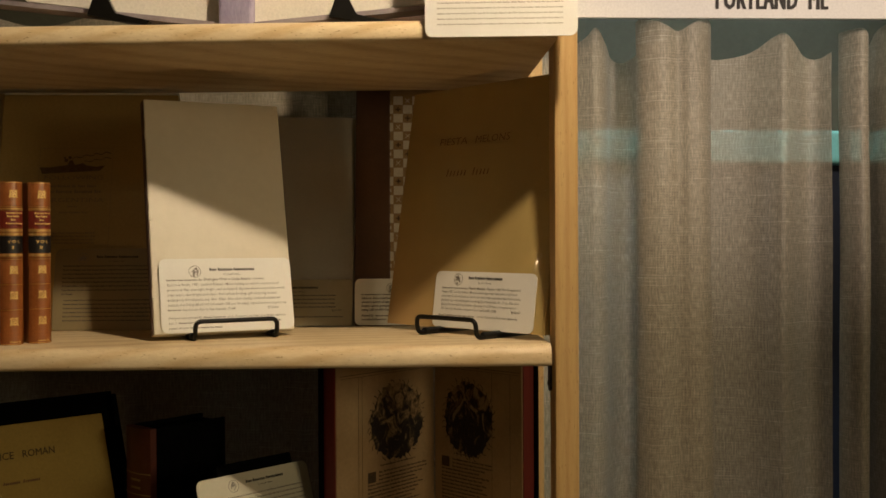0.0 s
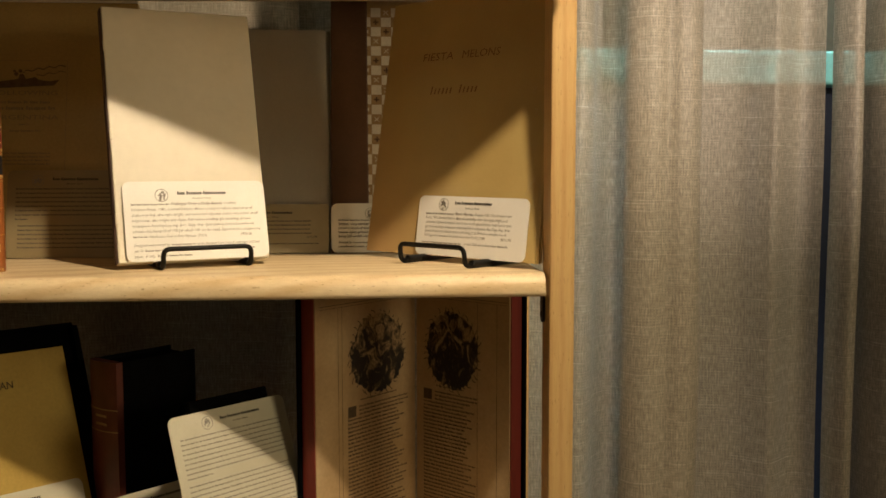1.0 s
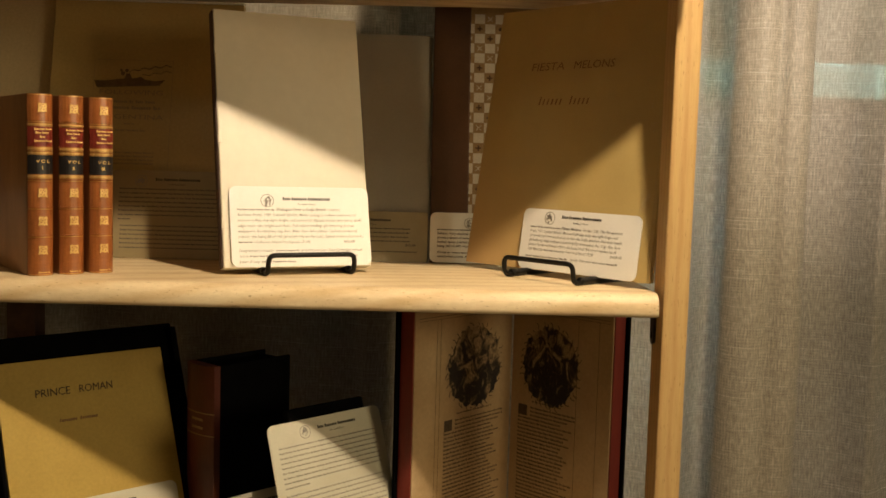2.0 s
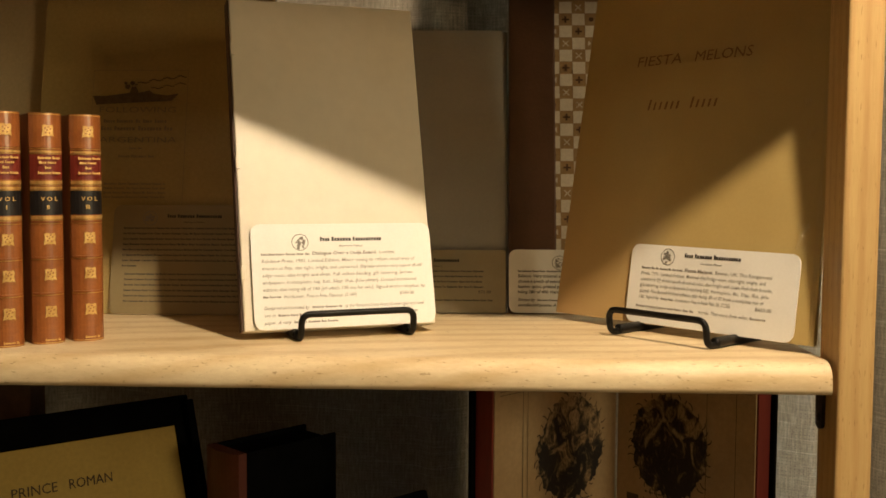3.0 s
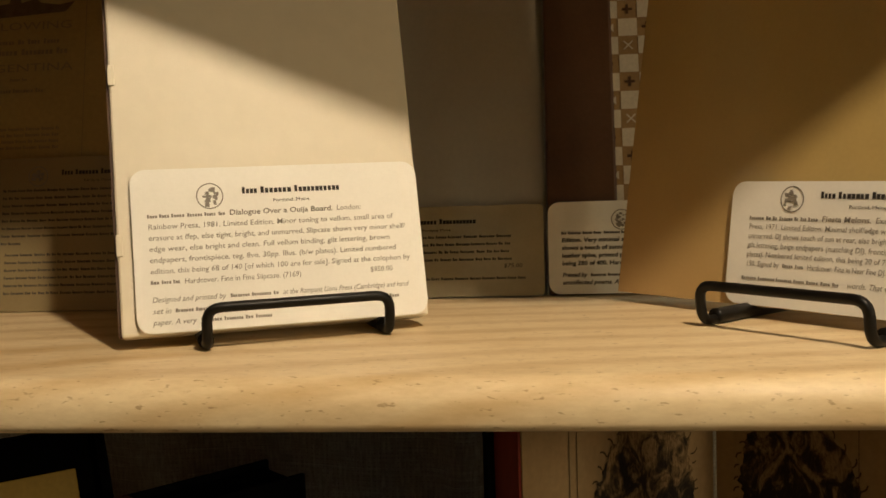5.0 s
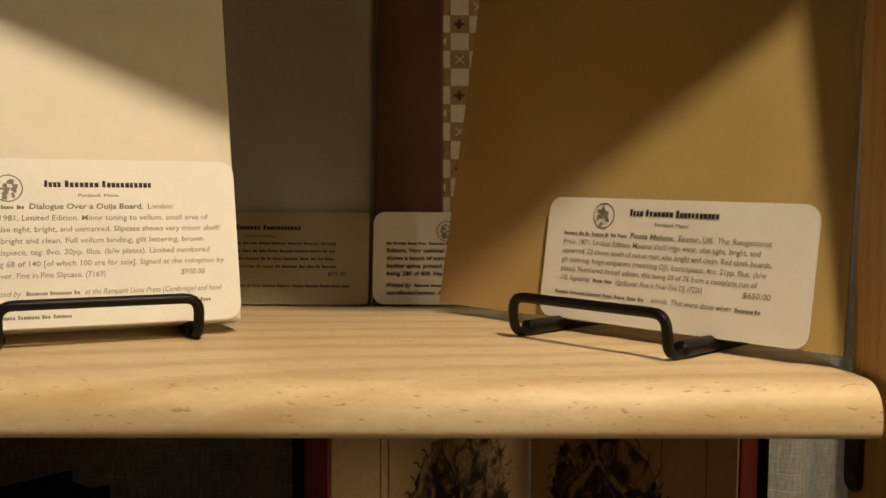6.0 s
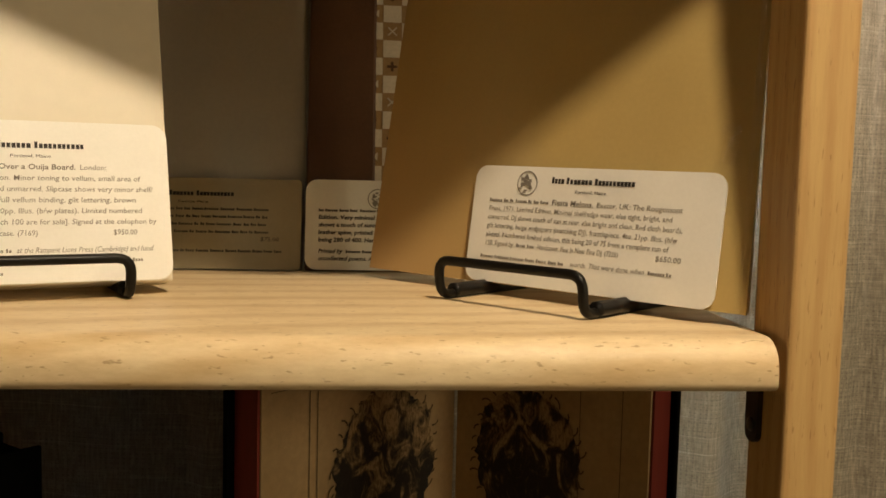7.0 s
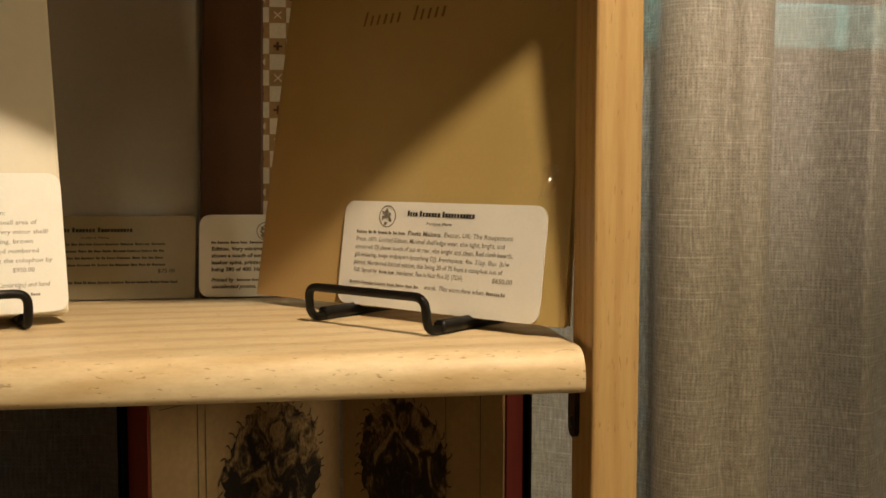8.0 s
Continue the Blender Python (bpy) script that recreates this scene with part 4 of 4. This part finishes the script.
card("description_card", P @ pose(0.0300, -0.0085, 0.0085), 0.1480, 0.0860, "cream laminated card leaning against straw-coloured pamphlet", [("bars", (0.010, 0.138), 0.063 - k * 0.0049) for k in range(11)], seed=11, logo=0.034, stock=CARD_LOW_SHADE)

# ---- lower shelf: oxblood and black book ----
R = pose(-0.4415, 0.1330, LOW, 0, 0, 48)
book = thing("leather_spined_book", R, "dark book with oxblood leather spine and black boards", "book")
part("text_block", block(0.004, 0.103, 0.004, 0.043, 0.003, 0.2145), BLACK_BOARD, book)
for y0, y1 in ((0, 0.0035), (0.0435, 0.047)):
    part("board", block(0.006, 0.108, y0, y1, 0, 0.2185, 0.0008), BLACK_BOARD, book, "black marbled board")
bm = bmesh.new()
pts = []
for i in range(11):
    t = -1 + 2 * i / 10
    pts.append((-0.003 + 0.005 * t * t, 0.0235 + 0.0239 * t))
prism(bm, pts + [(0.010, 0.0476), (0.010, -0.0004)], "z", 0, 0.2185)
spine = part("spine", bm, OXBLOOD, book, "oxblood leather spine")
for z in (0.1420, 0.1660):
    bm = bmesh.new()
    prism(bm, [(x - 0.0006, y) for x, y in pts] + [(x + 0.001, y) for x, y in pts[::-1]], "z", z, z + 0.0012)
    part("gilt_line", bm, TAN_PRINT, spine)
bm = bmesh.new()
for z in (0.1580, 0.1490):
    bm.faces.new([bm.verts.new((-0.0034, y, zz)) for y, zz in ((0.031, z), (0.012, z), (0.012, z + 0.0028), (0.031, z + 0.0028))])
part("title_bar", bm, TAN_PRINT, spine)
card("description_card", lean(-0.4330, 0.0760, LOW, 36, 12) @ pose(0, 0, 0, 0, -3, 0), 0.1200, 0.0850, "cream laminated card in shade leaning before dark book", [("bars", (0.010, 0.110), 0.062 - k * 0.0049) for k in range(11)], seed=13, logo=0.026, stock=CARD_LOW_SHADE)

# ---- lower shelf: tall card on a black stand ----
C = lean(-0.3320, 0.0060, LOW, 44.0, 18)
stand = thing("black_stand", C @ pose(0, 0.0012, 0), "flat black stand behind a tall description card", "stand")
part("back_panel", block(0.030, 0.130, 0.0, 0.010, 0.0, 0.200, 0.002), BLACK_CLOTH, stand)
part("ledge", block(0.030, 0.130, -0.014, -0.002, 0.0, 0.004, 0.001), BLACK_CLOTH, stand)
card("description_card", C @ pose(0, -0.0006, 0.0045), 0.1470, 0.1830, "tall cream laminated card with long text on black stand", [("bars", (0.010, 0.137), 0.1580 - k * 0.0049) for k in range(8)] + [("bars", (0.010, 0.040), 0.1188)] + [("bars", (0.010, 0.137), 0.1110 - k * 0.0049) for k in range(20)], seed=14, logo=0.045, stock=CARD_LOW_SHADE)

# ---- lower shelf: big open book with engravings ----
book = thing("engraved_book", pose(0, 0, LOW), "large old open book with oval engravings, red edges and black covers", "book")


def wing(name, at, angle, length, mirrored, seed):
    """One half of the open book. x from its first edge, face towards minus y."""
    rng = random.Random(seed)
    m = pose(at[0], at[1], 0.0045, 0, 0, angle)
    high = 0.288
    fore = 0.0 if not mirrored else length

    def placed(n, bm, mat, parent=book, label=""):
        if parent is book:
            bm.transform(m)
        return part(n, bm, mat, parent, label)

    block_bm = bmesh.new()
    n = 14
    box(block_bm, 0, length, 0, 0.019, 0, high, 0.0006)
    pages = placed("page_block", block_bm, OLD_PAPER)
    e = 0.0016
    placed("fore_edge", block(fore - e, fore + e, 0.0012, 0.0190, 0.0008, high - 0.0004), RED_EDGE, book, "red stained fore-edge")
    x0, x1 = (-0.006, length) if not mirrored else (0.0, length + 0.006)
    placed("cover", block(x0, x1, 0.0192, 0.0236, -0.004, high + 0.004, 0.001), BLACK_CLOTH, book, "black cover board")
    # engraving
    c, rx, rz = ((0.098, 0.2135), 0.046, 0.047) if not mirrored else ((0.056, 0.2125), 0.0405, 0.047)
    bm = bmesh.new()
    rim = []
    for i in range(120):
        a = 2 * math.pi * i / 120
        k = 0.96 + 0.10 * noise.noise((math.cos(a) * 3, math.sin(a) * 3, seed)) + 0.09 * noise.noise((math.cos(a) * 13, math.sin(a) * 13, seed))
        rim.append(bm.verts.new((c[0] + rx * k * math.cos(a), -0.0004, c[1] + rz * k * math.sin(a))))
    bm.faces.new(rim)
    placed("engraving", bm, ENGRAVED, book, "dark oval engraving")
    bm = bmesh.new()
    for i in range(34):
        a = 2 * math.pi * (i + rng.uniform(-0.3, 0.3)) / 34
        px, pz = c[0] + rx * 0.97 * math.cos(a), c[1] + rz * 0.97 * math.sin(a)
        size, lean_to = rng.uniform(0.002, 0.0052), a + rng.uniform(-0.7, 0.7)
        for q in range(3):
            t = lean_to + 0.5 * q
            nx, nz = px + size * 0.55 * math.cos(t), pz + size * 0.55 * math.sin(t)
            ox, oz = -0.0005 * math.sin(t), 0.0005 * math.cos(t)
            bm.faces.new([bm.verts.new((sx, -0.0005 - 0.00002 * q, sz)) for sx, sz in ((px - ox, pz - oz), (nx - ox, nz - oz), (nx + ox, nz + oz), (px + ox, pz + oz))])
            px, pz = nx, nz
    tagged(placed("sprig_print", bm, OLD_INK, book, "small printed sprigs round the oval"), kind="stuff")
    bm = bmesh.new()
    if not mirrored:
        a, b, first = 0.049, 0.150, 0.156
    else:
        a, b, first = 0.012, 0.094, 0.160
    for k in range(33):
        z = first - 0.0044 * k
        if z < 0.012:
            break
        short = 1.0 if k < 2 else rng.uniform(0.72, 1.0)
        start = a + (0.018 if k < 3 else 0)
        bars(bm, rng, start, a + (b - a) * short, z, 0.0023, -0.0004, skip=0.12)
    flat(bm, a, a + 0.013, first - 0.0095, first + 0.003, -0.0004)
    bars(bm, rng, a + 0.02, b - 0.02, first + 0.0075, 0.0020, -0.0004)
    placed("verse", bm, OLD_INK, book, "columns of old print")
    bm = bmesh.new()
    flat(bm, 0.006, length - 0.004, 0.2745, 0.2751, -0.0004)
    flat(bm, 0.006, length - 0.004, 0.2715, 0.2719, -0.0004)
    for x in ((0.034, 0.040) if not mirrored else (length - 0.046, length - 0.018)):
        flat(bm, x, x + 0.0005, 0.01, 0.272, -0.0004)
    tagged(placed("rule_print", bm, OLD_INK), kind="stuff")


wing("left", (-0.2270, 0.1050), 46.5, 0.1640, False, 31)
wing("right", (-0.1125, 0.2245), -46.5, 0.1400, True, 37)
